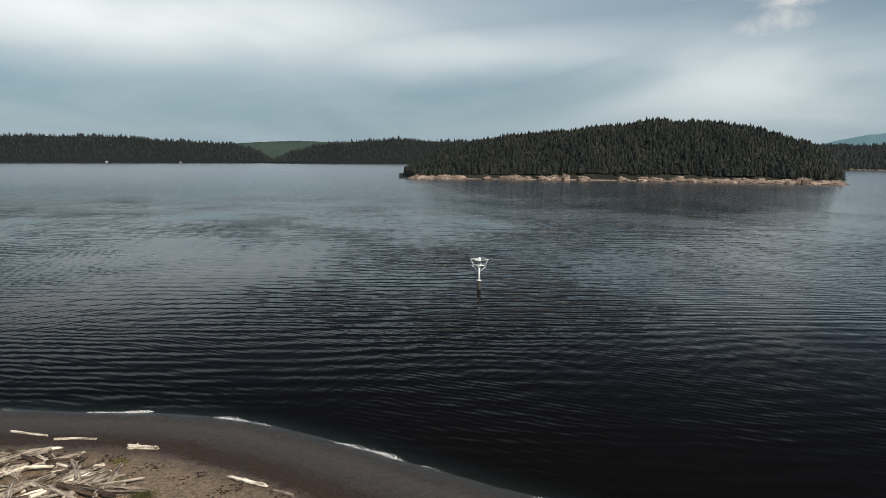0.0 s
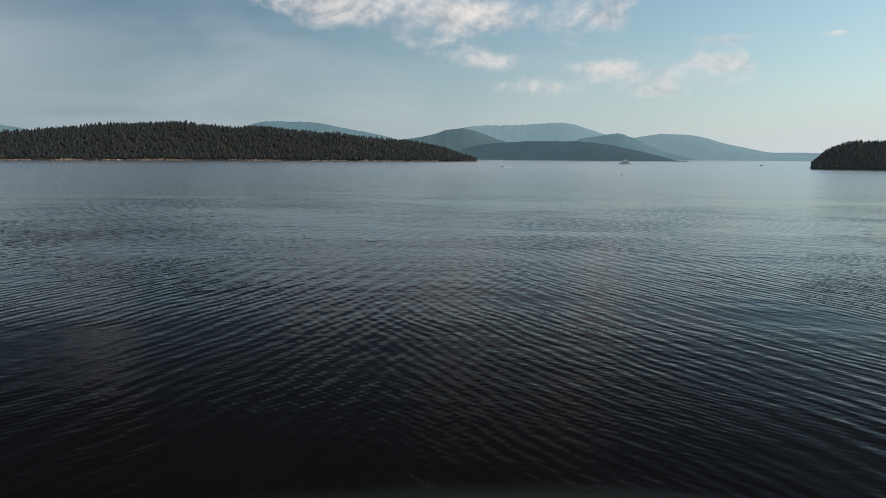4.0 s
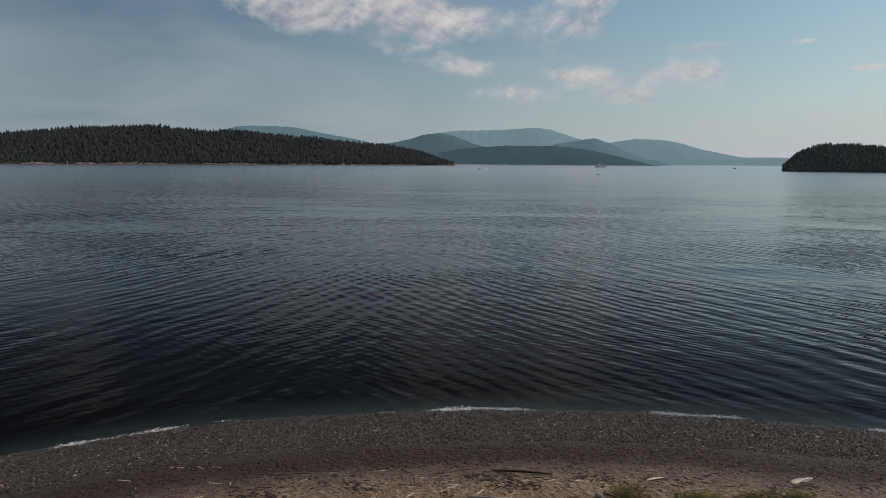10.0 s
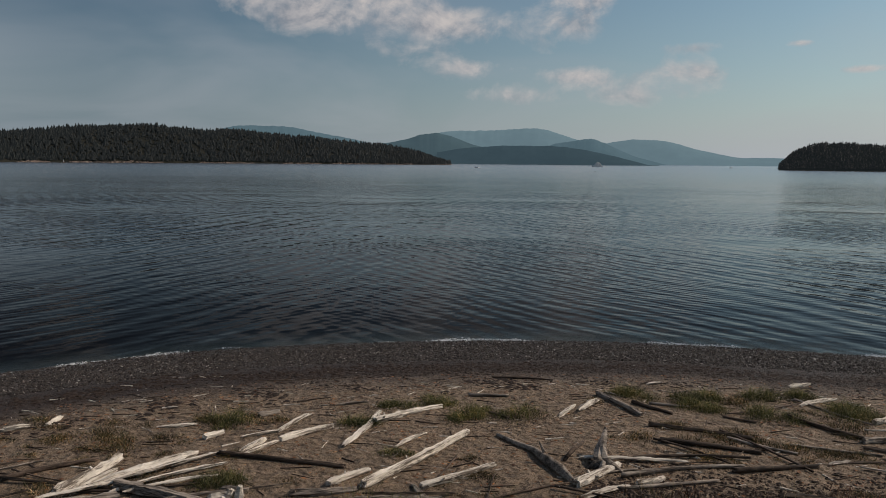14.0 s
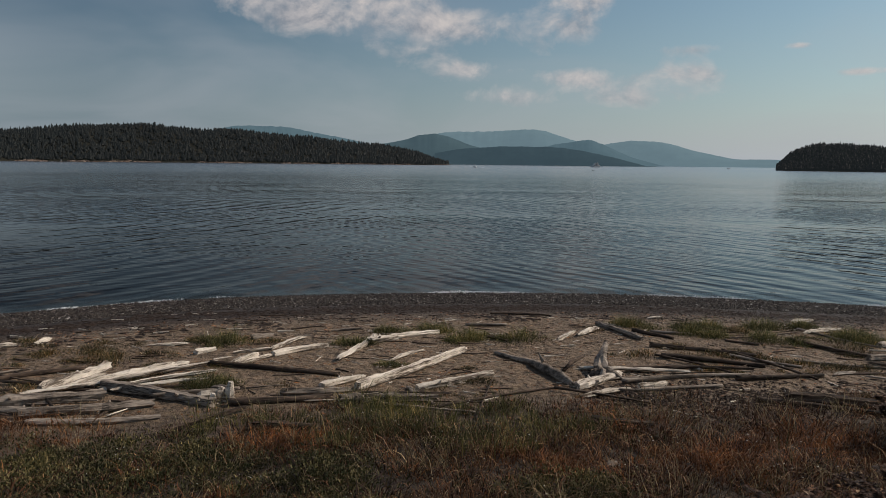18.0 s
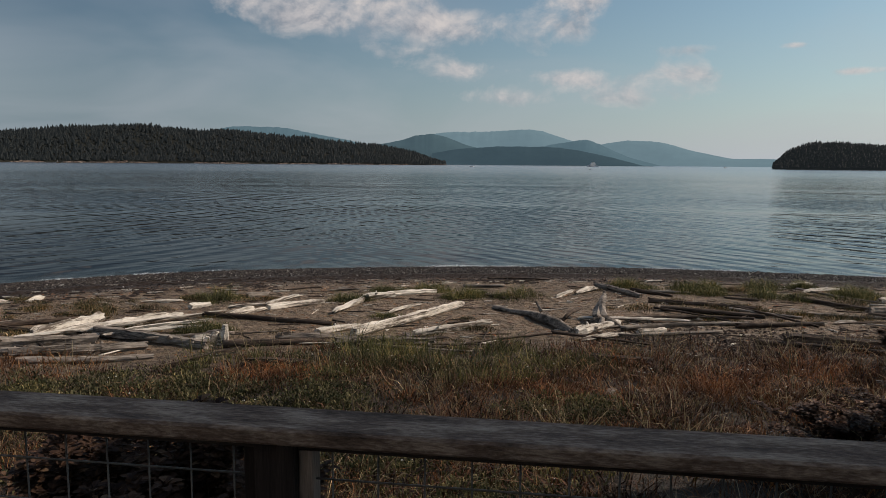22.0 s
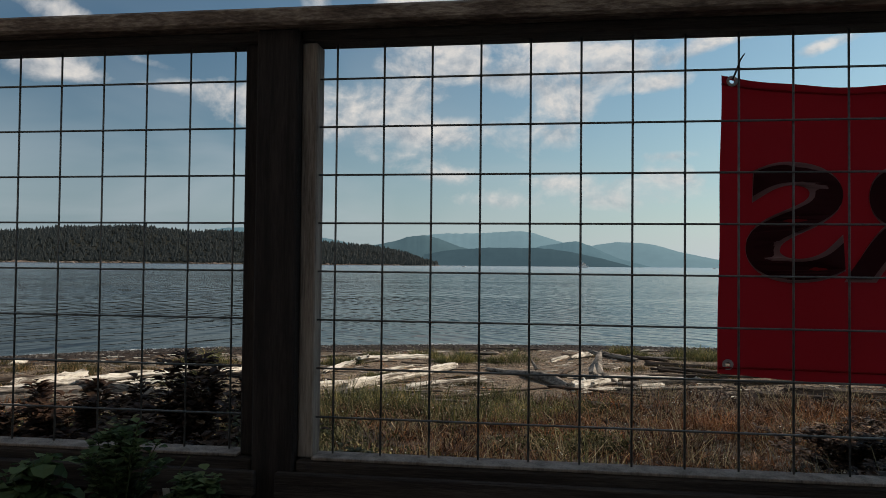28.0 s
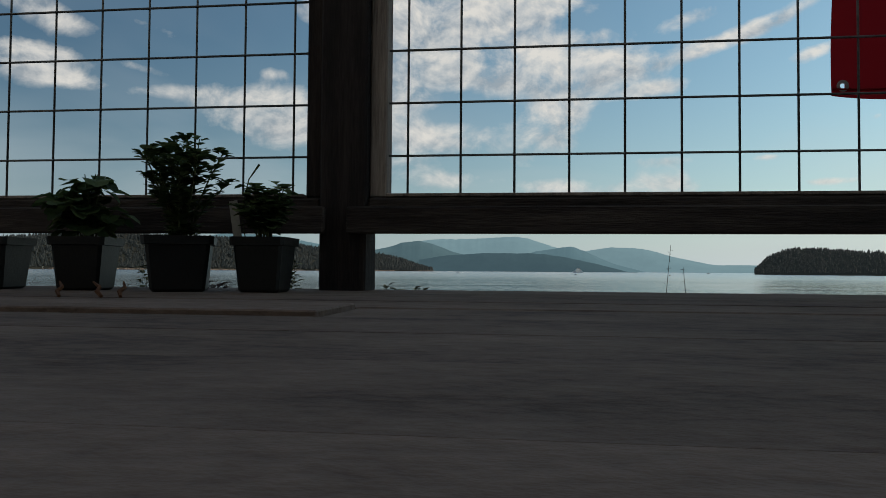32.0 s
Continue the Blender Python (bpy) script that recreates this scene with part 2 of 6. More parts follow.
LIT_STRIP_WOOD = material("weathered_strip_timber_lit", ((0.11, 0.085, 0.07), (0.24, 0.19, 0.16), (0.38, 0.31, 0.265)), (4, 40), 0.85, 0.4, (8, 8, 0.6))
FENCE_UP = material("weathered_post_timber_shaded", ((0.012, 0.009, 0.009), (0.022, 0.016, 0.015), (0.045, 0.034, 0.03)), (4, 40), 0.85, 0.4, (8, 8, 0.6))
DECK_WOOD = material("weathered_deck_board", ((0.078, 0.053, 0.041), (0.150, 0.104, 0.081), (0.215, 0.155, 0.124)), (6, 60), 0.88, 0.4, (1.0, 1.7, 1.7))
WIRE = material("galvanised_wire", ((0.09, 0.09, 0.09), (0.14, 0.138, 0.135), (0.20, 0.195, 0.19)), (30, 200), 0.5, 0.1, metal=0.5)
BLACK_PLASTIC = material("black_plastic", ((0.003, 0.003, 0.003), (0.005, 0.005, 0.005), (0.008, 0.008, 0.008)), (20, 200), 0.42, 0.08, spec=0.4)
SOIL = material("potting_soil", ((0.012, 0.009, 0.006), (0.03, 0.022, 0.015), (0.06, 0.045, 0.03)), (40, 200), 0.95, 0.9)
HOUSE_PAINT = material("house_siding_paint", ((0.36, 0.34, 0.30), (0.41, 0.39, 0.35), (0.46, 0.44, 0.40)), (2, 40), 0.7, 0.15)
ROCK = material("shore_rock", ((0.035, 0.027, 0.022), (0.15, 0.110, 0.088), (0.36, 0.275, 0.22)), (0.12, 0.7), 0.9, 0.6)
FOREST_FLOOR = material("forest_floor", ((0.006, 0.007, 0.005), (0.012, 0.013, 0.009), (0.028, 0.026, 0.018)), (0.03, 0.3), 0.95, 0.3)
HULL_WHITE = material("white_hull_paint", ((0.70, 0.70, 0.69), (0.78, 0.78, 0.77), (0.84, 0.84, 0.83)), (0.4, 3), 0.4, 0.02)
HULL_DARK = material("dark_hull_paint", ((0.03, 0.035, 0.045), (0.05, 0.055, 0.065), (0.07, 0.075, 0.085)), (0.4, 3), 0.4, 0.02)
PILE_DARK = material("tarred_pile", ((0.015, 0.014, 0.013), (0.035, 0.032, 0.03), (0.06, 0.056, 0.05)), (3, 20), 0.8, 0.4)
STEEL_WHITE = material("white_painted_steel", ((0.50, 0.50, 0.48), (0.66, 0.66, 0.64), (0.76, 0.76, 0.74)), (3, 30), 0.5, 0.1)
GLASS_DARK = material("cabin_window_glass", ((0.02, 0.025, 0.03), (0.03, 0.035, 0.04), (0.04, 0.045, 0.05)), (1, 5), 0.08, 0.0, spec=0.6)
FOAM = material("sea_foam", ((0.55, 0.56, 0.56), (0.72, 0.73, 0.73), (0.82, 0.82, 0.82)), (6, 40), 0.8, 0.3, space="Generated")
LABEL_PLASTIC = material("pale_plastic", ((0.24, 0.24, 0.22), (0.3, 0.3, 0.28), (0.36, 0.36, 0.34)), (20, 120), 0.4, 0.05)
WEED = material("dry_seaweed", ((0.010, 0.006, 0.004), (0.028, 0.017, 0.011), (0.058, 0.034, 0.021)), (10, 60), 0.85, 0.5)


def leaf_material(name, stops, translucent=0.3, patch=0.0, haze=None):
    """Leaves and blades: each one of its own colour between the stops."""
    m = bpy.data.materials.new(name)
    m.use_nodes = True
    t = m.node_tree
    p = t.nodes["Principled BSDF"]
    geo = t.nodes.new("ShaderNodeNewGeometry")
    c = ramp(t, geo.outputs["Random Per Island"], stops)
    if patch:
        co = t.nodes.new("ShaderNodeTexCoord")
        n = node(t, "ShaderNodeTexNoise", Scale=patch, Detail=4.0, Roughness=0.65)
        t.links.new(co.outputs["Object"], n.inputs["Vector"])
        c = mix(t, 1.0, c, ramp(t, n.outputs[0], [(0.34, (0.45, 0.45, 0.48)), (0.5, (1.0, 1.0, 1.0)), (0.66, (1.8, 1.6, 1.35))]), "MULTIPLY")
    # distance haze put into the leaves as a faint even glow
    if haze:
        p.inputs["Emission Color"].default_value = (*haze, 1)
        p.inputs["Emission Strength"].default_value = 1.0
    t.links.new(c, p.inputs["Base Color"])
    p.inputs["Roughness"].default_value = 0.7
    p.inputs["Specular IOR Level"].default_value = 0.2
    if translucent:
        tr = t.nodes.new("ShaderNodeBsdfTranslucent")
        t.links.new(c, tr.inputs["Color"])
        ms = node(t, "ShaderNodeMixShader", Fac=translucent)
        t.links.new(p.outputs[0], ms.inputs[1])
        t.links.new(tr.outputs[0], ms.inputs[2])
        t.links.new(ms.outputs[0], t.nodes["Material Output"].inputs["Surface"])
    return m


# far trees glow a little, in place of haze before them
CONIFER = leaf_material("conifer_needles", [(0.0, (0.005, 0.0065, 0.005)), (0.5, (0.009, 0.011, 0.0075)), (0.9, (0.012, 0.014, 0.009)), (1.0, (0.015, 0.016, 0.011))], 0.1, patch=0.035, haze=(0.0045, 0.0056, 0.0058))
HAZY_CONIFER = leaf_material("conifer_needles_haze_glow", [(0.0, (0.006, 0.0075, 0.006)), (0.6, (0.009, 0.0105, 0.0075)), (1.0, (0.013, 0.0145, 0.010))], 0.1, haze=(0.0125, 0.0155, 0.0165))
DUNE_GRASS = leaf_material("dune_grass", [(0.0, (0.045, 0.053, 0.020)), (0.5, (0.10, 0.108, 0.042)), (0.85, (0.20, 0.18, 0.075)), (1.0, (0.42, 0.33, 0.16))], patch=1.1)
MEADOW = leaf_material("meadow_grass", [(0.0, (0.027, 0.037, 0.013)), (0.4, (0.062, 0.065, 0.025)), (0.65, (0.119, 0.077, 0.035)), (0.88, (0.250, 0.150, 0.075)), (1.0, (0.600, 0.475, 0.288))], 0.18, patch=0.9)
RED_WEED = leaf_material("reddish_dry_weed", [(0.0, (0.072, 0.031, 0.016)), (0.6, (0.195, 0.081, 0.033)), (0.9, (0.299, 0.140, 0.058)), (1.0, (0.494, 0.312, 0.169))], 0.18, patch=0.8)
DARK_WEED = leaf_material("dark_withered_weed", [(0.0, (0.025, 0.014, 0.010)), (0.6, (0.073, 0.039, 0.025)), (0.9, (0.131, 0.070, 0.043)), (1.0, (0.375, 0.250, 0.150))], 0.12, patch=1.3)
BUSH_BROWN = leaf_material("reddish_bush_leaf", [(0.0, (0.026, 0.013, 0.009)), (0.6, (0.058, 0.031, 0.019)), (0.93, (0.085, 0.048, 0.028)), (1.0, (0.20, 0.13, 0.08))], 0.12)
GREEN_WEED = leaf_material("low_green_weed", [(0.0, (0.034, 0.044, 0.018)), (0.6, (0.088, 0.081, 0.039)), (1.0, (0.221, 0.195, 0.098))], 0.2, patch=1.2)
HERB = leaf_material("herb_leaf", [(0.0, (0.035, 0.06, 0.022)), (0.6, (0.075, 0.115, 0.042)), (1.0, (0.20, 0.25, 0.11))], 0.35)
STEM = leaf_material("herb_stem", [(0.0, (0.05, 0.07, 0.025)), (1.0, (0.09, 0.09, 0.04))], 0.0)
BANNER_RED = leaf_material("red_banner_cloth", [(0.0, (0.35, 0.011, 0.018)), (1.0, (0.35, 0.011, 0.018))], 0.5)
LETTER_DARK = leaf_material("dark_banner_print", [(0.0, (0.055, 0.006, 0.009)), (1.0, (0.055, 0.006, 0.009))], 0.4)
LETTER_EDGE = leaf_material("pale_banner_print", [(0.0, (0.30, 0.16, 0.16)), (1.0, (0.30, 0.16, 0.16))], 0.4)


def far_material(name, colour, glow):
    """Distant hills: woods, the haze of miles of bright air painted in by glow."""
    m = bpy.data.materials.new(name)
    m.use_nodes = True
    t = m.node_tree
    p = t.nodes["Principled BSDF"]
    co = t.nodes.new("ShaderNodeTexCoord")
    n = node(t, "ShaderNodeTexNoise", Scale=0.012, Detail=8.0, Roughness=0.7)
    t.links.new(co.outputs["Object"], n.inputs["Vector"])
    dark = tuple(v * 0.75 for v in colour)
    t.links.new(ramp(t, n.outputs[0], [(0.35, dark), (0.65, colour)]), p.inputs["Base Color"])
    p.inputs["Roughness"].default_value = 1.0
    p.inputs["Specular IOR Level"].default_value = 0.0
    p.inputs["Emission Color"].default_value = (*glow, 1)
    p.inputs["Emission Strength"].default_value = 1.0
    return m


# ---- building helpers ----
def mesh_of(name, verts, faces, mats, smooth=False):
    me = bpy.data.meshes.new(name)
    me.from_pydata([tuple(v) for v in verts], [], faces)
    for m in mats if isinstance(mats, (list, tuple)) else [mats]:
        me.materials.append(m)
    if smooth:
        me.shade_smooth()
    return me


def part(name, bm, mat, parent=None, label="", smooth=False):
    me = bpy.data.meshes.new(name)
    bm.to_mesh(me)
    bm.free()
    me.materials.append(mat)
    if smooth:
        me.shade_smooth()
    ob = new(name, me)
    if parent:
        ob.parent = parent
    if label:
        ob["label"] = label
    return ob


def empty(name, m, label, category, group="", kind=""):
    ob = new(name)
    ob.empty_display_size = 0.1
    ob.matrix_world = m
    return tagged(ob, label, category, group, kind)


def box(x0, y0, z0, x1, y1, z1, bevel=0.004, bm=None):
    bm = bm or bmesh.new()
    made = bmesh.ops.create_cube(bm, size=1.0, matrix=Matrix.Translation(((x0 + x1) / 2, (y0 + y1) / 2, (z0 + z1) / 2)) @ Matrix.Diagonal((x1 - x0, y1 - y0, z1 - z0, 1)))
    if bevel:
        edges = list({e for v in made["verts"] for e in v.link_edges})
        bmesh.ops.bevel(bm, geom=edges, offset=bevel, segments=1, affect="EDGES")
    return bm


def tube(points, radii, sides=8, rough=0.0, seed=0, cap=True):
    """A bent, tapering round body along points."""
    verts, faces = [], []
    pts = [Vector(p) for p in points]
    for i, p in enumerate(pts):
        way = (pts[min(i + 1, len(pts) - 1)] - pts[max(i - 1, 0)]).normalized()
        side = way.cross(Vector((0, 0, 1)))
        side = side.normalized() if side.length > 0.05 else Vector((1, 0, 0))
        up = side.cross(way)
        for k in range(sides):
            a = 2 * math.pi * k / sides
            r = radii[i] * (1 + rough * noise.noise(Vector((k * 1.7 + seed * 9.1, i * 0.9, seed * 3.3))))
            verts.append(p + (side * math.cos(a) + up * math.sin(a)) * r)
    n = len(pts)
    for i in range(n - 1):
        for k in range(sides):
            a, b = i * sides + k, i * sides + (k + 1) % sides
            faces.append((a, b, b + sides, a + sides))
    if cap:
        faces.append(tuple(range(sides))[::-1])
        faces.append(tuple(range((n - 1) * sides, n * sides)))
    bm = bmesh.new()
    vs = [bm.verts.new(v) for v in verts]
    for f in faces:
        bm.faces.new([vs[i] for i in f])
    bmesh.ops.recalc_face_normals(bm, faces=bm.faces)
    return bm


# ---- ground and sea ----
SHORE = [(-140, -120), (-78, -60), (-57, -30), (-52.6, -16), (-49.8, -5), (-43, 3.2), (-37.2, 8.6), (-32.4, 14), (-26.6, 19.6), (-20.2, 24.3), (-15, 28.2), (-8.5, 30.6), (-3, 31.9),
         (4, 32.9), (10, 32.5), (16.5, 31.9), (30, 28), (55, 15), (95, -20), (150, -120)]


def smooth_line(points, times=3):
    for _ in range(times):
        made = [points[0]]
        for a, b in zip(points, points[1:]):
            made += [(0.75 * a[0] + 0.25 * b[0], 0.75 * a[1] + 0.25 * b[1]), (0.25 * a[0] + 0.75 * b[0], 0.25 * a[1] + 0.75 * b[1])]
        points = made + [points[-1]]
    return points


LINE = np.array(smooth_line(SHORE, 2))


def inland(x, y):
    """Metres from the water's edge, positive on land."""
    x, y = np.asarray(x, float), np.asarray(y, float)
    best, sign = np.full(x.shape, 1e9), np.ones(x.shape)
    for (ax, ay), (bx, by) in zip(LINE, LINE[1:]):
        dx, dy = bx - ax, by - ay
        k = np.clip(((x - ax) * dx + (y - ay) * dy) / (dx * dx + dy * dy), 0, 1)
        d = np.hypot(x - ax - k * dx, y - ay - k * dy)
        side = np.where(dx * (y - ay) - dy * (x - ax) < 0, 1.0, -1.0)
        near = d < best
        best, sign = np.where(near, d, best), np.where(near, side, sign)
    return best * sign


def ripple(x, y, size, seed):
    """Cheap smooth unevenness between -1 and 1."""
    a = np.sin(x / size * 1.7 + seed) * np.cos(y / size * 2.1 - seed * 1.3)
    b = np.sin((x * 0.8 + y * 0.6) / size * 3.1 + seed * 2.1) * 0.5
    c = np.cos((x * 0.5 - y * 0.9) / size * 4.7 - seed) * 0.35
    return (a + b + c) / 1.85


def height(x, y):
    """The ground's height over the sea."""
    d = inland(x, y)
    z = np.interp(d, [-80, -16, 0, 3.5, 7.5, 9.5, 12, 20, 32, 60, 120], [-8, -1.8, 0.0, 0.36, 0.72, 0.90, 0.98, 1.02, 1.25, 1.6, 4.0])
    bumpy = np.clip((d - 7) / 4, 0, 1)
    return z + bumpy * (0.05 * ripple(x, y, 2.3, 1.0) + 0.025 * ripple(x, y, 0.7, 4.0) + 0.012 * ripple(x, y, 0.28, 7.0)) + np.clip(d, 0, 1) * 0.01 * ripple(x, y, 0.5, 2.0)


def stepped(lo, near_lo, near_hi, hi, fine):
    """Lines of a net that is fine in the middle and wide outside."""
    mid = list(np.arange(near_lo, near_hi, fine))
    left, right, s = [], [], fine
    p = near_lo
    while p > lo:
        s *= 1.25
        p -= s
        left.append(p)
    p, s = mid[-1], fine
    while p < hi:
        s *= 1.25
        p += s
        right.append(p)
    return np.array(left[::-1] + mid + right)


def net(xs, ys):
    gx, gy = np.meshgrid(xs, ys)
    n, m = len(ys), len(xs)
    i = np.arange(n * m).reshape(n, m)
    faces = np.stack([i[:-1, :-1], i[:-1, 1:], i[1:, 1:], i[1:, :-1]], -1).reshape(-1, 4)
    return gx.ravel(), gy.ravel(), faces


def ground_material():
    m = bpy.data.materials.new("beach_ground")
    m.use_nodes = True
    t = m.node_tree
    p = t.nodes["Principled BSDF"]
    co = t.nodes.new("ShaderNodeTexCoord")
    at = t.nodes.new("ShaderNodeAttribute")
    at.attribute_name = "inland"
    wob = node(t, "ShaderNodeTexNoise", Scale=0.5, Detail=5.0, Roughness=0.65)
    t.links.new(co.outputs["Object"], wob.inputs["Vector"])
    d = math_node(t, "ADD", at.outputs["Fac"], math_node(t, "MULTIPLY", math_node(t, "SUBTRACT", wob.outputs[0], 0.5), 2.0))
    zone = math_node(t, "DIVIDE", math_node(t, "ADD", d, 10.0), 40.0, True)

    def z(v):
        return (v + 10.0) / 40.0

    pebble = node(t, "ShaderNodeTexVoronoi", Scale=26.0)
    t.links.new(co.outputs["Object"], pebble.inputs["Vector"])
    fine = node(t, "ShaderNodeTexNoise", Scale=45.0, Detail=5.0, Roughness=0.7)
    t.links.new(co.outputs["Object"], fine.inputs["Vector"])
    mid = node(t, "ShaderNodeTexNoise", Scale=3.2, Detail=6.0, Roughness=0.65)
    t.links.new(co.outputs["Object"], mid.inputs["Vector"])
    prints = node(t, "ShaderNodeTexVoronoi", Scale=6.0)
    prints.feature = "SMOOTH_F1"
    t.links.new(co.outputs["Object"], prints.inputs["Vector"])
    base = ramp(t, zone, [(z(-8), (0.004, 0.005, 0.004)), (z(-2.5), (0.008, 0.009, 0.006)), (z(-0.1), (0.020, 0.017, 0.013)), (z(0.7), (0.026, 0.022, 0.019)), (z(2.5), (0.062, 0.050, 0.043)), (z(4.8), (0.044, 0.033, 0.028)),
                          (z(5.7), (0.026, 0.013, 0.009)), (z(7.2), (0.032, 0.016, 0.010)), (z(8.2), (0.13, 0.094, 0.066)), (z(9.8), (0.245, 0.173, 0.112)), (z(16.6), (0.235, 0.163, 0.103)), (z(19.5), (0.050, 0.034, 0.021))])
    stones = mix(t, 1.0, base, ramp(t, pebble.outputs["Color"], [(0.0, 0.22), (0.55, 0.85), (0.85, 1.6), (1.0, 2.8)]), "MULTIPLY")
    stony = ramp(t, zone, [(z(-1), 1.0), (z(5.5), 0.9), (z(8), 0.3)])
    c = mix(t, stony, base, stones)
    c = mix(t, 1.0, c, ramp(t, fine.outputs[0], [(0.34, 0.35), (0.5, 0.92), (0.66, 1.7)]), "MULTIPLY")
    c = mix(t, 1.0, c, ramp(t, mid.outputs[0], [(0.34, 0.55), (0.52, 1.0), (0.7, 1.3)]), "MULTIPLY")
    t.links.new(c, p.inputs["Base Color"])
    t.links.new(ramp(t, zone, [(z(0.2), 0.35), (z(1.6), 0.85)]), p.inputs["Roughness"])
    b1 = node(t, "ShaderNodeBump", Strength=1.0, Distance=0.12)
    t.links.new(math_node(t, "ADD", math_node(t, "ADD", math_node(t, "MULTIPLY", fine.outputs[0], 0.5), math_node(t, "MULTIPLY", math_node(t, "MULTIPLY", prints.outputs["Distance"], ramp(t, zone, [(z(7.2), 0.0), (z(9.0), 1.0)])), 1.9)), math_node(t, "MULTIPLY", mid.outputs[0], 2.0)), b1.inputs["Height"])
    b2 = node(t, "ShaderNodeBump", Strength=0.5, Distance=0.02)
    b2.invert = True
    t.links.new(pebble.outputs["Distance"], b2.inputs["Height"])
    t.links.new(b1.outputs[0], b2.inputs["Normal"])
    t.links.new(b2.outputs[0], p.inputs["Normal"])
    return m


def build_ground():
    x, y, faces = net(stepped(-200, -52, 24, 200, 0.25), stepped(-400, -18, 34, 80, 0.25))
    zz = height(x, y)
    me = bpy.data.meshes.new("ground")
    me.from_pydata(np.stack([x, y, zz], -1).tolist(), [], faces.tolist())
    a = me.attributes.new("inland", "FLOAT", "POINT")
    a.data.foreach_set("value", inland(x, y).astype(np.float32))
    me.materials.append(ground_material())
    me.shade_smooth()
    tagged(new("ground", me), "sand and dark pebble beach sloping down into the sea", "ground", kind="structure")


build_ground()


def water_material():
    m = bpy.data.materials.new("sea_water")
    m.use_nodes = True
    t = m.node_tree
    p = t.nodes["Principled BSDF"]
    p.inputs["Base Color"].default_value = (0.0042, 0.0038, 0.0041, 1)
    p.inputs["Roughness"].default_value = 1.0
    p.inputs["Specular IOR Level"].default_value = 0.0
    co = t.nodes.new("ShaderNodeTexCoord")
    off = t.nodes.new("ShaderNodeAttribute")
    off.attribute_name = "offshore"

    def waves(source, scale, turn, stretch, detail):
        mp = node(t, "ShaderNodeMapping", Scale=(1.0, stretch, 1.0), Rotation=(0, 0, radians(turn)))
        t.links.new(source, mp.inputs[0])
        n = node(t, "ShaderNodeTexNoise", Scale=scale, Detail=detail, Roughness=0.5, Distortion=0.35)
        t.links.new(mp.outputs[0], n.inputs["Vector"])
        return n.outputs[0]

    swell = waves(off.outputs["Vector"], 0.11, 9, 2.5, 2.0)
    lap = waves(off.outputs["Vector"], 0.24, -24, 2.0, 3.0)
    cross = waves(co.outputs["Object"], 0.20, 42, 1.9, 2.0)
    fine = waves(co.outputs["Object"], 0.9, 10, 1.6, 4.0)
    patch = waves(co.outputs["Object"], 0.012, 10, 2.5, 3.0)
    calm = ramp(t, patch, [(0.36, 0.30), (0.62, 1.0)])
    def train(length, turn, bend, seed):
        """Crests that run one way, here strong and there faint."""
        mp = node(t, "ShaderNodeMapping", Rotation=(0, 0, radians(turn)))
        t.links.new(co.outputs["Object"], mp.inputs[0])
        w = node(t, "ShaderNodeTexWave", Scale=0.314 / length, Distortion=bend, Detail=3.0)
        w.inputs["Detail Scale"].default_value = 0.55
        w.wave_type, w.bands_direction = "BANDS", "Y"
        t.links.new(mp.outputs[0], w.inputs["Vector"])
        g = node(t, "ShaderNodeTexNoise", Scale=0.05 / length, Detail=2.0, Roughness=0.5)
        mp2 = node(t, "ShaderNodeMapping", Location=(seed * 31.0, seed * 17.0, 0))
        t.links.new(co.outputs["Object"], mp2.inputs[0])
        t.links.new(mp2.outputs[0], g.inputs["Vector"])
        return math_node(t, "MULTIPLY", w.outputs["Fac"], ramp(t, g.outputs[0], [(0.40, 0.12), (0.58, 1.0)]))

    open_sea = t.nodes.new("ShaderNodeSeparateXYZ")
    t.links.new(off.outputs["Vector"], open_sea.inputs[0])
    inshore = ramp(t, math_node(t, "DIVIDE", open_sea.outputs[1], 100.0, True), [(0.15, 1.0), (0.5, 0.0)])
    midway = ramp(t, math_node(t, "DIVIDE", open_sea.outputs[1], 200.0, True), [(0.2, 1.0), (0.65, 0.0)])
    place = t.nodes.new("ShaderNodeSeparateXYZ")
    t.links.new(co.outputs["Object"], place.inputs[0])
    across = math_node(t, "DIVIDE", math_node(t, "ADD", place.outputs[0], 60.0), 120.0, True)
    to_west = math_node(t, "ADD", math_node(t, "ADD", math_node(t, "MULTIPLY", train(3.0, -84, 6.0, 1), 0.20), math_node(t, "MULTIPLY", math_node(t, "MULTIPLY", train(1.5, -74, 6.0, 4), midway), 0.13)), math_node(t, "MULTIPLY", math_node(t, "MULTIPLY", train(0.75, -52, 6.0, 5), inshore), 0.045))
    to_east = math_node(t, "ADD", math_node(t, "ADD", math_node(t, "MULTIPLY", train(2.4, 60, 6.0, 2), 0.15), math_node(t, "MULTIPLY", math_node(t, "MULTIPLY", train(1.3, 52, 6.0, 3), midway), 0.125)), math_node(t, "MULTIPLY", math_node(t, "MULTIPLY", train(0.7, 34, 6.0, 6), inshore), 0.045))
    runs = math_node(t, "ADD", math_node(t, "MULTIPLY", to_west, ramp(t, across, [(0.25, 1.0), (0.6, 0.2)])), math_node(t, "MULTIPLY", to_east, ramp(t, across, [(0.2, 0.25), (0.5, 1.0)])))
    h = math_node(t, "ADD", math_node(t, "ADD", math_node(t, "MULTIPLY", swell, 0.30), math_node(t, "MULTIPLY", lap, 0.18)), math_node(t, "ADD", math_node(t, "MULTIPLY", cross, 0.22), math_node(t, "MULTIPLY", fine, 0.07)))
    h = math_node(t, "ADD", h, runs)
    bn = node(t, "ShaderNodeBump", Strength=1.0, Distance=0.42)
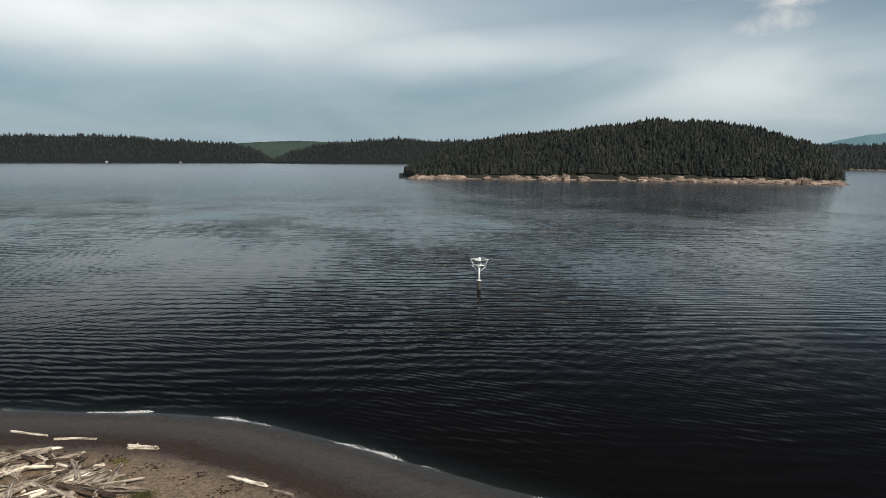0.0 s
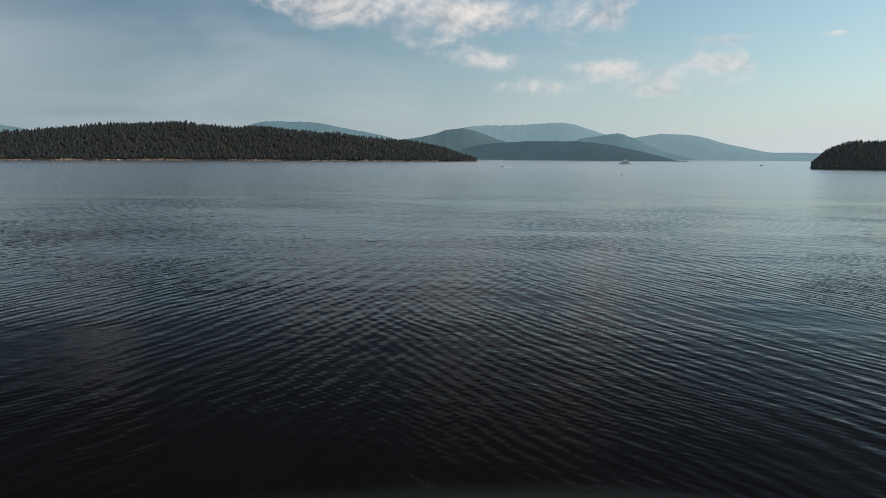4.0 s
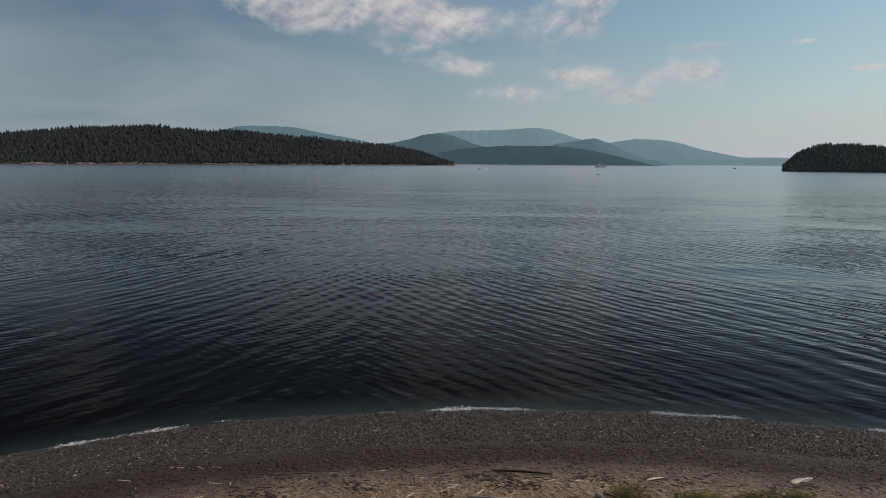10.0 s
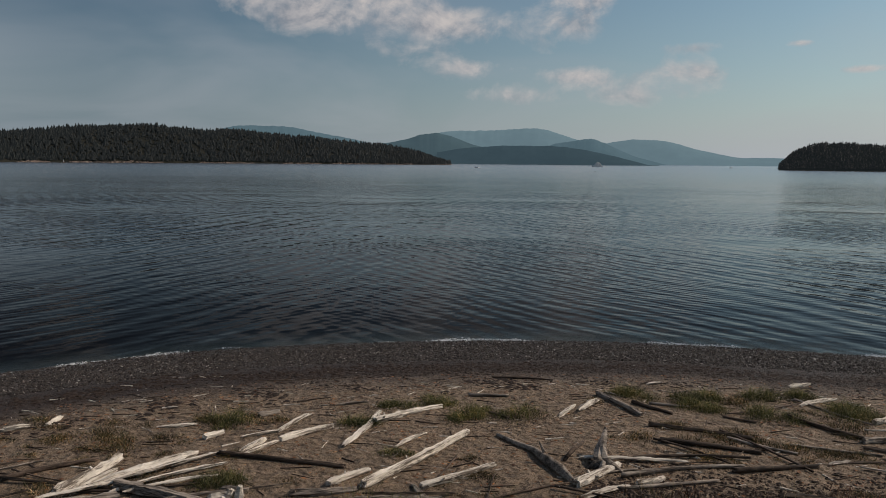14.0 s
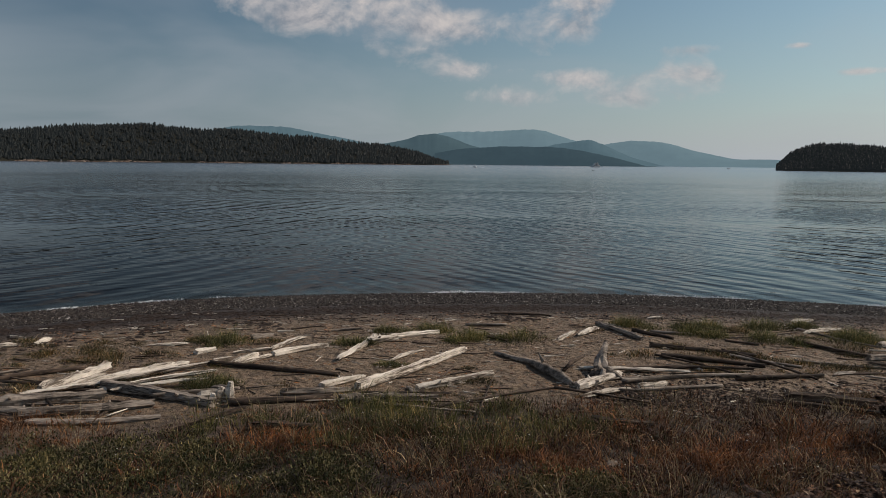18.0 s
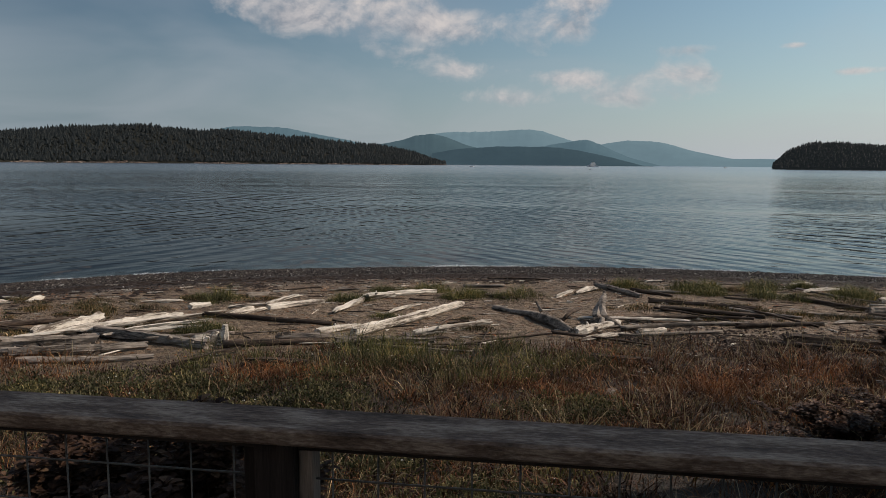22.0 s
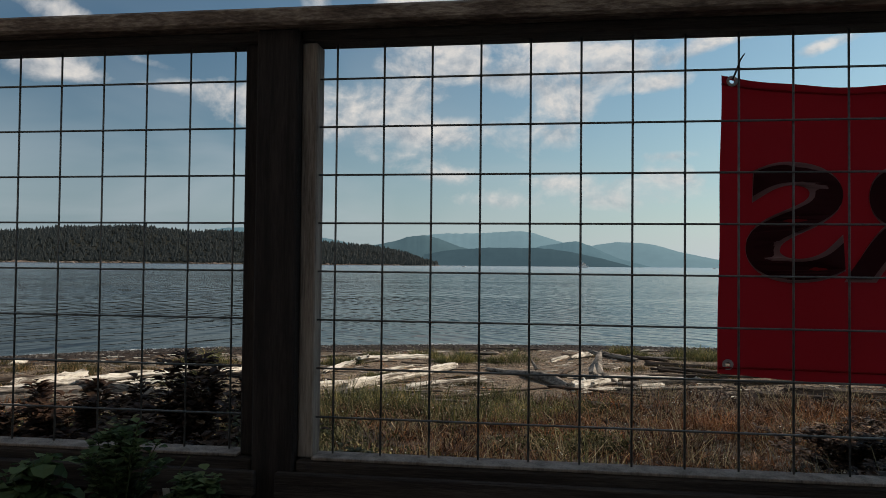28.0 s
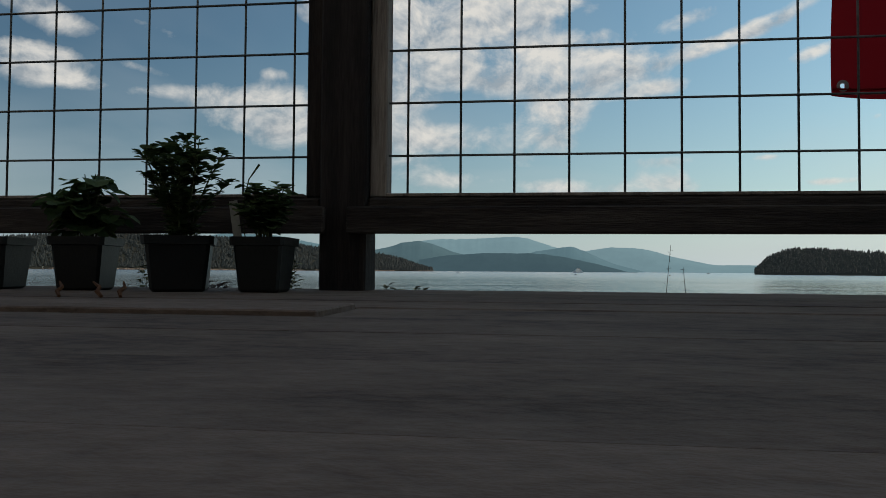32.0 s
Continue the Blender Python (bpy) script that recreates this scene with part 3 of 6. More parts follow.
    fade = ramp(t, math_node(t, "DIVIDE", open_sea.outputs[1], 500.0, True), [(0.0, 0.6), (0.06, 0.95), (0.16, 1.25), (0.30, 1.15), (0.55, 0.5)])
    t.links.new(math_node(t, "MULTIPLY", h, math_node(t, "MULTIPLY", calm, fade)), bn.inputs["Height"])
    # the camera's polarising filter takes most of the glare at steep angles
    fr = t.nodes.new("ShaderNodeFresnel")
    fr.inputs["IOR"].default_value = 1.333
    t.links.new(bn.outputs[0], fr.inputs["Normal"])
    shine = ramp(t, fr.outputs[0], [(0.02, 0.002), (0.045, 0.003), (0.075, 0.005), (0.134, 0.025), (0.245, 0.115), (0.379, 0.37), (0.572, 0.67), (0.8, 0.90), (1.0, 1.0)])
    # darker reflection inshore to the west, put in by position on the water
    reflection_cut = math_node(t, "MULTIPLY", ramp(t, math_node(t, "DIVIDE", open_sea.outputs[1], 60.0, True), [(0.1, 0.45), (1.0, 0.0)]), ramp(t, across, [(0.28, 1.0), (0.58, 0.0)]))
    shine = math_node(t, "MULTIPLY", shine, math_node(t, "SUBTRACT", 1.0, reflection_cut))
    gloss = t.nodes.new("ShaderNodeBsdfGlossy")
    # far off the small waves run together into a rough sheen
    t.links.new(ramp(t, math_node(t, "DIVIDE", open_sea.outputs[1], 1500.0, True), [(0.0, 0.05), (0.08, 0.08), (0.25, 0.16), (0.6, 0.22)]), gloss.inputs["Roughness"])
    t.links.new(bn.outputs[0], gloss.inputs["Normal"])
    # the shallows let the bed show through
    at = t.nodes.new("ShaderNodeAttribute")
    at.attribute_name = "shallow"
    clear = t.nodes.new("ShaderNodeBsdfTransparent")
    clear.inputs[0].default_value = (0.72, 0.80, 0.74, 1)
    ms = t.nodes.new("ShaderNodeMixShader")
    t.links.new(math_node(t, "MULTIPLY", at.outputs["Fac"], 0.85), ms.inputs[0])
    t.links.new(p.outputs[0], ms.inputs[1])
    t.links.new(clear.outputs[0], ms.inputs[2])
    top = t.nodes.new("ShaderNodeMixShader")
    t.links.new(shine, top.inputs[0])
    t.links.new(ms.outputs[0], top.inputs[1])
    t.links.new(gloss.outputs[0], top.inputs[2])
    t.links.new(top.outputs[0], t.nodes["Material Output"].inputs["Surface"])
    return m


def along(x, y):
    """Metres along the shore of the nearest stretch of it, for crests that bend round with the beach."""
    c = (-8.0, -12.0)
    return np.arctan2(x - c[0], y - c[1]) * (28.0 + 0.45 * np.hypot(x - c[0], y - c[1]))


def build_sea():
    x, y, faces = net(stepped(-5000, -70, 50, 5000, 0.7), stepped(-1500, -25, 75, 5000, 0.7))
    d = inland(x, y)
    me = bpy.data.meshes.new("water")
    s = along(x, y)
    lap = np.exp(-((d + 1.4) / 1.1) ** 2) * 0.04 * np.sin(s * 0.45 + 2.0 * np.sin(s * 0.17))
    me.from_pydata(np.stack([x, y, lap], -1).tolist(), [], faces.tolist())
    a = me.attributes.new("shallow", "FLOAT", "POINT")
    a.data.foreach_set("value", np.interp(d, [-2.6, -0.2], [0.0, 1.0]).astype(np.float32))
    a = me.attributes.new("offshore", "FLOAT_VECTOR", "POINT")
    a.data.foreach_set("vector", np.stack([s, -d, np.zeros_like(d)], -1).astype(np.float32).ravel())
    me.materials.append(water_material())
    me.shade_smooth()
    tagged(new("water", me), "dark rippled sea reflecting the cloudy sky", "water", kind="structure")


build_sea()


# ---- far land ----
EYE, TURN, DROP = 15.5, -2.66, 0.13


def hill(name, crest, dist, depth, mat, label, seed=0, rough=0.05, steps=160, rocky=False, kind="structure", category="hill"):
    """A range of high ground: crest holds bearing and angle of height in degrees, dist is metres to the crest at its two ends."""
    bearings = np.linspace(crest[0][0], crest[-1][0], steps)
    up = np.interp(bearings, [c[0] for c in crest], [c[1] for c in crest])
    k = np.ones(7) / 7
    up = np.convolve(np.pad(up, 3, mode="edge"), k, "valid")
    far = np.linspace(dist[0], dist[1], steps)
    rows = np.array([-1.0, -0.97, -0.9, -0.75, -0.55, -0.35, -0.15, 0.0, 0.25, 0.6, 1.0])
    share = np.array([-0.03, 0.02, 0.12, 0.34, 0.58, 0.80, 0.95, 1.0, 0.85, 0.45, -0.05])
    verts = []
    for r, s in zip(rows, share):
        for i, b in enumerate(bearings):
            crown = max(far[i] * math.tan(radians(up[i] - DROP)) + EYE, 1.0)
            d = far[i] + r * depth
            a = radians(b + TURN)
            tip = 1 + 0.018 * noise.noise(Vector((b * 2.6, seed, 0.3))) + 0.010 * noise.noise(Vector((b * 7.1, seed, 1.3)))
            w = noise.noise(Vector((b * 0.35 + seed, r * 2.2, seed * 1.7))) + 0.5 * noise.noise(Vector((b * 0.9, r * 4 + seed, 3.1)))
            verts.append((math.sin(a) * d, math.cos(a) * d, crown * tip * s * (1 + rough * w * (2.5 if abs(r) > 0.1 else 0.4))))
    n = steps
    faces = [(j * n + i, j * n + i + 1, (j + 1) * n + i + 1, (j + 1) * n + i) for j in range(len(rows) - 1) for i in range(n - 1)]
    me = mesh_of(name, verts, faces, [mat, ROCK] if rocky else mat, True)
    if rocky:
        for q in me.polygons:
            if q.index < n - 1:
                q.material_index = 1
    ob = new(name, me)
    tagged(ob, label, category, kind=kind)
    return ob, np.array(verts).reshape(len(rows), n, 3)


def conifers(name, grid, count, tall, mat, label, seed, rows=(2, 8), sides=5, clear=1.0):
    """Many pointed trees on a hillside, joined: each a trunk and three ragged skirts of branches."""
    rng = np.random.default_rng(seed)
    verts, faces = [], []
    R, n, _ = grid.shape
    for _ in range(count):
        j = rng.uniform(rows[0], rows[1])
        i = rng.uniform(0, n - 1.001)
        if clear < 1.0 and rng.random() > clear and j < 3:
            continue
        j0, i0 = int(j), int(i)
        j0 = min(j0, R - 2)
        fj, fi = j - j0, i - i0
        p = (grid[j0, i0] * (1 - fi) + grid[j0, i0 + 1] * fi) * (1 - fj) + (grid[j0 + 1, i0] * (1 - fi) + grid[j0 + 1, i0 + 1] * fi) * fj
        if p[2] < 1.2:
            continue
        h = tall * (rng.uniform(0.5, 1.0) if rng.random() < 0.85 else rng.uniform(1.0, 1.35))
        w = h * (rng.uniform(0.16, 0.26) if rng.random() < 0.35 else rng.uniform(0.26, 0.46))
        lean = rng.uniform(-0.04, 0.04, 2) * h
        for lo, hi, wide in ((0.08, 0.50, 1.0), (0.32, 0.74, 0.74), (0.55, 1.0, 0.56)):
            s = len(verts)
            turn = rng.uniform(0, 6.28)
            for k in range(sides):
                a = turn + 6.283 * k / sides
                r = w * wide * rng.uniform(0.65, 1.25)
                verts.append((p[0] + math.cos(a) * r + lean[0] * lo, p[1] + math.sin(a) * r + lean[1] * lo, p[2] + h * (lo + rng.uniform(-0.05, 0.05))))
            verts.append((p[0] + lean[0] * hi, p[1] + lean[1] * hi, p[2] + h * hi))
            faces += [(s + k, s + (k + 1) % sides, s + sides) for k in range(sides)]
    ob = new(name, mesh_of(name, verts, faces, mat))
    return tagged(ob, label, "trees", kind="stuff")


# the farther the hill, the more haze is put into its colour and glow
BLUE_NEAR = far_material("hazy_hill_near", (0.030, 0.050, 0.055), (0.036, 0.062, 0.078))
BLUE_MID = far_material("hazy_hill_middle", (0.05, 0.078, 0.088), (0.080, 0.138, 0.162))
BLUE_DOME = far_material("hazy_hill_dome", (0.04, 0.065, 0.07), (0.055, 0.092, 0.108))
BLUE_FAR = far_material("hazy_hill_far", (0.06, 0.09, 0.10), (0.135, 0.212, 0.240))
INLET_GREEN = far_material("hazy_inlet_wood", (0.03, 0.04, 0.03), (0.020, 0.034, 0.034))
HAZY_WOOD = far_material("wooded_shore_haze_glow", (0.008, 0.010, 0.008), (0.0115, 0.0145, 0.0155))

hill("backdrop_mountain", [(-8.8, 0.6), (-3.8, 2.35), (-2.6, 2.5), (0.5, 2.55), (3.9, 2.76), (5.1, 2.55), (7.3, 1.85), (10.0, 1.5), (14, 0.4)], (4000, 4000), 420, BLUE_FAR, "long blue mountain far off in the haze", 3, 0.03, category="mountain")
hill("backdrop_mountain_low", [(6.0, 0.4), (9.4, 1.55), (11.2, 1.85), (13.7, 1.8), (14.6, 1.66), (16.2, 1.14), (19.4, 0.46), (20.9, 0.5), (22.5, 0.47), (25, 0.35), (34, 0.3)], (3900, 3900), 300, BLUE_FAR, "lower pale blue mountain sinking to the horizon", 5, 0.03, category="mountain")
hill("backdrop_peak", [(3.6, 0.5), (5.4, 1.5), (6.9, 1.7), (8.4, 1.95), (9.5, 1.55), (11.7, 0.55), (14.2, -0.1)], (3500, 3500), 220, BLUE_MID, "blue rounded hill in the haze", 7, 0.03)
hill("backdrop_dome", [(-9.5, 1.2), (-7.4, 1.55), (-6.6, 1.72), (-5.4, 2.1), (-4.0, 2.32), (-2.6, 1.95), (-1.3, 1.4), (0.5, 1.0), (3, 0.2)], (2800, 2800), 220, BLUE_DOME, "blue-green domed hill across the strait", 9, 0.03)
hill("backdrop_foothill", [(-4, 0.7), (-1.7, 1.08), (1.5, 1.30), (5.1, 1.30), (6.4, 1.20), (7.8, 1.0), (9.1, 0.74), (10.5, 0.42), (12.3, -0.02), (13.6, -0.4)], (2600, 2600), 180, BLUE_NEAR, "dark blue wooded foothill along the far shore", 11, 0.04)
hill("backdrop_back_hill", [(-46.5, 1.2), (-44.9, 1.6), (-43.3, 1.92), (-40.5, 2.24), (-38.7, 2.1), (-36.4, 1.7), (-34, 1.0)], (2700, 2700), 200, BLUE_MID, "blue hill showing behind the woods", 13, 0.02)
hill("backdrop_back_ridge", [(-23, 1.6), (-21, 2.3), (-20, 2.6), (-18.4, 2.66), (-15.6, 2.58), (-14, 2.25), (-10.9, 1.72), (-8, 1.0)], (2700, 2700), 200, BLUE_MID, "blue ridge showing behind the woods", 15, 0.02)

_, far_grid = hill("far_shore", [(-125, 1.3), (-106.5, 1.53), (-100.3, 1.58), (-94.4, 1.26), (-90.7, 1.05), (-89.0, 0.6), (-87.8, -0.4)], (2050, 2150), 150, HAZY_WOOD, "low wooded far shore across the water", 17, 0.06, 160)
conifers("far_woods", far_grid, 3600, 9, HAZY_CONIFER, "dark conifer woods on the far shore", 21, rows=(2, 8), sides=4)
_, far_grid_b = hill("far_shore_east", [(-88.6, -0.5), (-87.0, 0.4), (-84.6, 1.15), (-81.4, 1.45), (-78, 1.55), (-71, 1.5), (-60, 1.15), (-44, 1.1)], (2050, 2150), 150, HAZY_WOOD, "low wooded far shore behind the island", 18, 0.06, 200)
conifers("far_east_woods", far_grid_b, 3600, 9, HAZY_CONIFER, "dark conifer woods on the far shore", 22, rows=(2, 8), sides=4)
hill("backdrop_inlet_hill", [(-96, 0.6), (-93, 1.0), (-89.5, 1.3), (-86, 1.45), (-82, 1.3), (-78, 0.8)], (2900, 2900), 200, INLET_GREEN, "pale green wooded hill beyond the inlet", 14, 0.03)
_, pen_grid = hill("wooded_peninsula", [(-50, 0.9), (-45.8, 1.1), (-41, 1.1), (-36.4, 1.4), (-31, 2.05), (-26, 2.15), (-19.8, 2.0), (-13.2, 1.45), (-8.6, 1.15), (-5.5, 0.55), (-2.9, -0.35)], (1500, 1830), 150, FOREST_FLOOR, "long wooded headland with a rocky shore", 19, 0.06, 260, kind="structure", category="headland")
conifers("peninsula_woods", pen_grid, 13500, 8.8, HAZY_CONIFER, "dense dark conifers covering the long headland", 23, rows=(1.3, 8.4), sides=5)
_, isle_grid = hill("wooded_island", [(-78.0, -1.35), (-77.2, -0.8), (-76.0, -0.1), (-73.8, 0.7), (-71.3, 1.4), (-69, 1.72), (-65.1, 2.03), (-61, 2.47), (-57, 2.78), (-54.4, 2.78), (-52.3, 2.5), (-50, 2.0), (-48, 1.45), (-46.6, 1.05), (-45.2, 0.2), (-44.6, -1.4)], (705, 695), 110, FOREST_FLOOR, "wooded island with a bare rocky shore", 25, 0.08, 200, rocky=True, category="island")
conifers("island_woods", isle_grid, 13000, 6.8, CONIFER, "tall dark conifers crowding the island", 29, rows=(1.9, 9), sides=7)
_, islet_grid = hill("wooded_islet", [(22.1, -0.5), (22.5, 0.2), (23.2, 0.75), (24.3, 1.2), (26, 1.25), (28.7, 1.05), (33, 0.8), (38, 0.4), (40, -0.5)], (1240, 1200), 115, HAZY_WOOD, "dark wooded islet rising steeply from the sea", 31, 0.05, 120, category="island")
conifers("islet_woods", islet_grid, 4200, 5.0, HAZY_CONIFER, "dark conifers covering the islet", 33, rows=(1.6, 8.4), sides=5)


def boulders(name, grid, count, size, seed, label, reach=(0.4, 2.0)):
    """Rounded, cracked rocks along a shore, joined."""
    rng = np.random.default_rng(seed)
    R, n, _ = grid.shape
    verts, faces = [], []
    for _ in range(count):
        i = rng.uniform(0, n - 1.001)
        if noise.noise(Vector((i * 0.13, seed, 0.5))) < -0.12:
            continue
        j = rng.uniform(*reach)
        j0, i0 = int(j), int(i)
        p = grid[j0, i0] * (1 - (j - j0)) + grid[j0 + 1, i0] * (j - j0)
        p = p + (grid[j0, min(i0 + 1, n - 1)] - grid[j0, i0]) * (i - i0)
        lump = max(0.0, noise.noise(Vector((i * 0.31, seed, 2.5))) + 0.15)
        w, h = size * rng.uniform(0.3, 1.3), size * rng.uniform(0.2, 0.45) * (1 + 0.9 * lump)
        z0 = min(max(p[2], 0.1), size * (0.3 + 0.7 * lump)) * rng.uniform(0.4, 1.0)
        a0, b = rng.uniform(0, 6.28), len(verts)
        for ring, up in ((1.0, -0.3), (0.92, 0.45), (0.5, 0.95)):
            for k in range(7):
                a = a0 + 6.283 * k / 7
                r = w * ring * rng.uniform(0.6, 1.3)
                verts.append((p[0] + math.cos(a) * r, p[1] + math.sin(a) * r, z0 + h * (up + rng.uniform(-0.3, 0.3))))
        for q in range(2):
            faces += [(b + q * 7 + k, b + q * 7 + (k + 1) % 7, b + q * 7 + 7 + (k + 1) % 7, b + q * 7 + 7 + k) for k in range(7)]
        faces.append(tuple(b + 14 + k for k in range(7)))
    tagged(new(name, mesh_of(name, verts, faces, ROCK)), label, "rocks", kind="stuff")


boulders("island_rocks", isle_grid, 3400, 3.6, 41, "bare reddish grey rocks along the island's shore", (0.3, 2.3))
boulders("headland_rocks", pen_grid, 900, 3.6, 43, "pale rocks along the foot of the headland", (0.2, 1.2))


# ---- the deck and its fence ----
FENCE = pose(-0.373, 1.264, 0.932, 0, 0, -2.2)
DECK_Z, RAIL_TOP, CELL = 2.212, 3.315, 0.1016
POST_AT, BAY = -0.1145, 1.72


def build_fence():
    fence = empty("fence", FENCE, "weathered timber deck fence with square welded wire panels", "fence", kind="")
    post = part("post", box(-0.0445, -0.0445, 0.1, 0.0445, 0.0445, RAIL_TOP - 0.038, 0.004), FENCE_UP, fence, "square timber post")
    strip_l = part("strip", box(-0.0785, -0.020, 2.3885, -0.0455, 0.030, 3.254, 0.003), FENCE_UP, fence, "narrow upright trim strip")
    # right-hand strip in the paler copy: light on that side is in its colour
    strip_r = part("strip", box(0.0455, -0.020, 2.3885, 0.0785, 0.030, 3.254, 0.003), LIT_STRIP_WOOD, fence, "narrow upright trim strip")
    half = BAY - 0.0905
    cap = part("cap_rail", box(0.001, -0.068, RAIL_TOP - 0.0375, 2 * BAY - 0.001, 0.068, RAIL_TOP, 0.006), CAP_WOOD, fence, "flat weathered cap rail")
    sub = part("top_rail", box(0.046, -0.030, 3.255, 0.046 + half - 0.001, 0.034, RAIL_TOP - 0.038, 0.003), FENCE_WOOD, fence)
    low = part("bottom_rail", box(0.046, -0.036, 2.326, 0.046 + half - 0.001, 0.040, 2.3875, 0.005), FENCE_WOOD, fence)
    front = part("front_board", box(0.012, -0.0635, 2.318, BAY - 0.031, -0.0455, 2.368, 0.003), FENCE_WOOD, fence, "board nailed across the front of the posts")
    # thin strip added and coloured pale to stand for light on the rail's top
    lit_edge = part("sill_strip", box(0.080, -0.034, 2.3885, BAY - 0.080, 0.020, 2.3945, 0.001), LIT_STRIP_WOOD, fence, "thin pale strip added as the lit top edge of the bottom rail")
    for o in (post, strip_l, strip_r, cap, sub, low, front, lit_edge):
        o.location.x = POST_AT
    rungs = part("wire", tube([(0.045, 0, 0), (BAY - 0.045, 0, 0)], (0.0023, 0.0023), 6), WIRE, fence, smooth=True)
    bar = part("wire", tube([(0, 0.004, 2.384), (0, 0.0042, 3.257)], (0.0023, 0.0023), 6), WIRE, fence, smooth=True)

    def again(o, x, z=0.0, y=0.0):
        c = o.copy()
        scene.collection.objects.link(c)
        c.location = (x, y, z)
        return c

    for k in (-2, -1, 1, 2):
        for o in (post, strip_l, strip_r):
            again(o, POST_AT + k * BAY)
    cap.location.x = POST_AT - BAY
    for k in (-3, 1):
        again(cap, POST_AT + k * BAY)
    for k in (-2, -1, 1):
        for o in (sub, low, front, lit_edge):
            again(o, POST_AT + k * BAY)
    rungs.location = (POST_AT, 0, 3.181)
    for k in (-2, -1, 0, 1):
        for i in range(8):
            if (k, i) != (0, 0):
                again(rungs, POST_AT + k * BAY, 3.181 - i * CELL)
    bar.location = (0, 0, 0)
    for k in (-2, -1, 0, 1):
        base = k * BAY
        for j in range(16):
            x = base + j * CELL if k >= 0 else base + BAY - 0.227 - j * CELL
            if (k, j) != (0, 0) and POST_AT + base + 0.08 < x < POST_AT + base + BAY - 0.08:
                again(bar, x)


build_fence()


def build_deck():
    deck = empty("deck", FENCE, "worn grey timber deck of boards laid along the fence", "deck", kind="structure")
    rng = random.Random(5)
    edges = [0.055] + [-0.02 - 0.14 * k for k in range(19)]
    cache = {}
    for row, (far, near) in enumerate(zip(edges, edges[1:])):
        joint = 0.048 if row == 5 else rng.choice((-2.6, -2.2, 1.9, 2.7))
        for a, b in ((-3.7, joint), (joint, 3.7)):
            lift = 0.0045 if (row == 5 and a < -3) else rng.uniform(-0.0012, 0.0012)
            bm = box(a + 0.0015, near + 0.0009, DECK_Z - 0.036 + lift, b - 0.0015, far - 0.0009, DECK_Z + lift, 0.0016)
            part("board", bm, DECK_WOOD, deck)
    part("rim_joist", box(-3.7, 0.010, DECK_Z - 0.26, 3.7, 0.048, DECK_Z - 0.040, 0.003), FENCE_WOOD, deck)
    leg = part("support_post", box(-0.07, -0.07, 0.05, 0.07, 0.07, DECK_Z - 0.262, 0.004), FENCE_WOOD, deck)
    for k, x in enumerate((-3.3, -1.3, 0.9, 3.0)):
        o = leg if k == 0 else leg.copy()
        if k:
            scene.collection.objects.link(o)
        o.location = (x, 0.03, 0)


build_deck()


def build_house():
    # house wall assumed behind the deck, out of view
    wall = empty("wall_south", FENCE, "plain grey house wall behind the deck", "wall", kind="structure")
    for k in range(36):
        part("siding_board", box(-6.0, -2.86, 0.1 + k * 0.2, 5.4, -2.70 + 0.006 * (k % 2), 0.3 + k * 0.2 - 0.004, 0.003), HOUSE_PAINT, wall)
    # unseen walls and roof, added only to keep the sun off deck and near meadow
    sun_block = empty("sun_block_building", FENCE, "plain grey block added out of view to shade deck and meadow", "building", kind="structure")
    for k in range(36):
        z0, z1, o = 0.1 + k * 0.3, 0.4 + k * 0.3 - 0.004, 0.006 * (k % 2)
        part("siding_board", box(8.00 + o, 0.2, z0, 8.15, 9.4, z1, 0.003), HOUSE_PAINT, sun_block)
        part("siding_board", box(10.85, 0.2, z0, 11.0 - o, 9.4, z1, 0.003), HOUSE_PAINT, sun_block)
        part("siding_board", box(8.151, 0.2 + o, z0, 10.849, 0.35, z1, 0.003), HOUSE_PAINT, sun_block)
        part("siding_board", box(8.151, 9.25, z0, 10.849, 9.4 - o, z1, 0.003), HOUSE_PAINT, sun_block)
    part("roof", box(7.9, 0.1, 10.92, 11.1, 9.5, 11.04, 0.01), FENCE_WOOD, sun_block)


build_house()


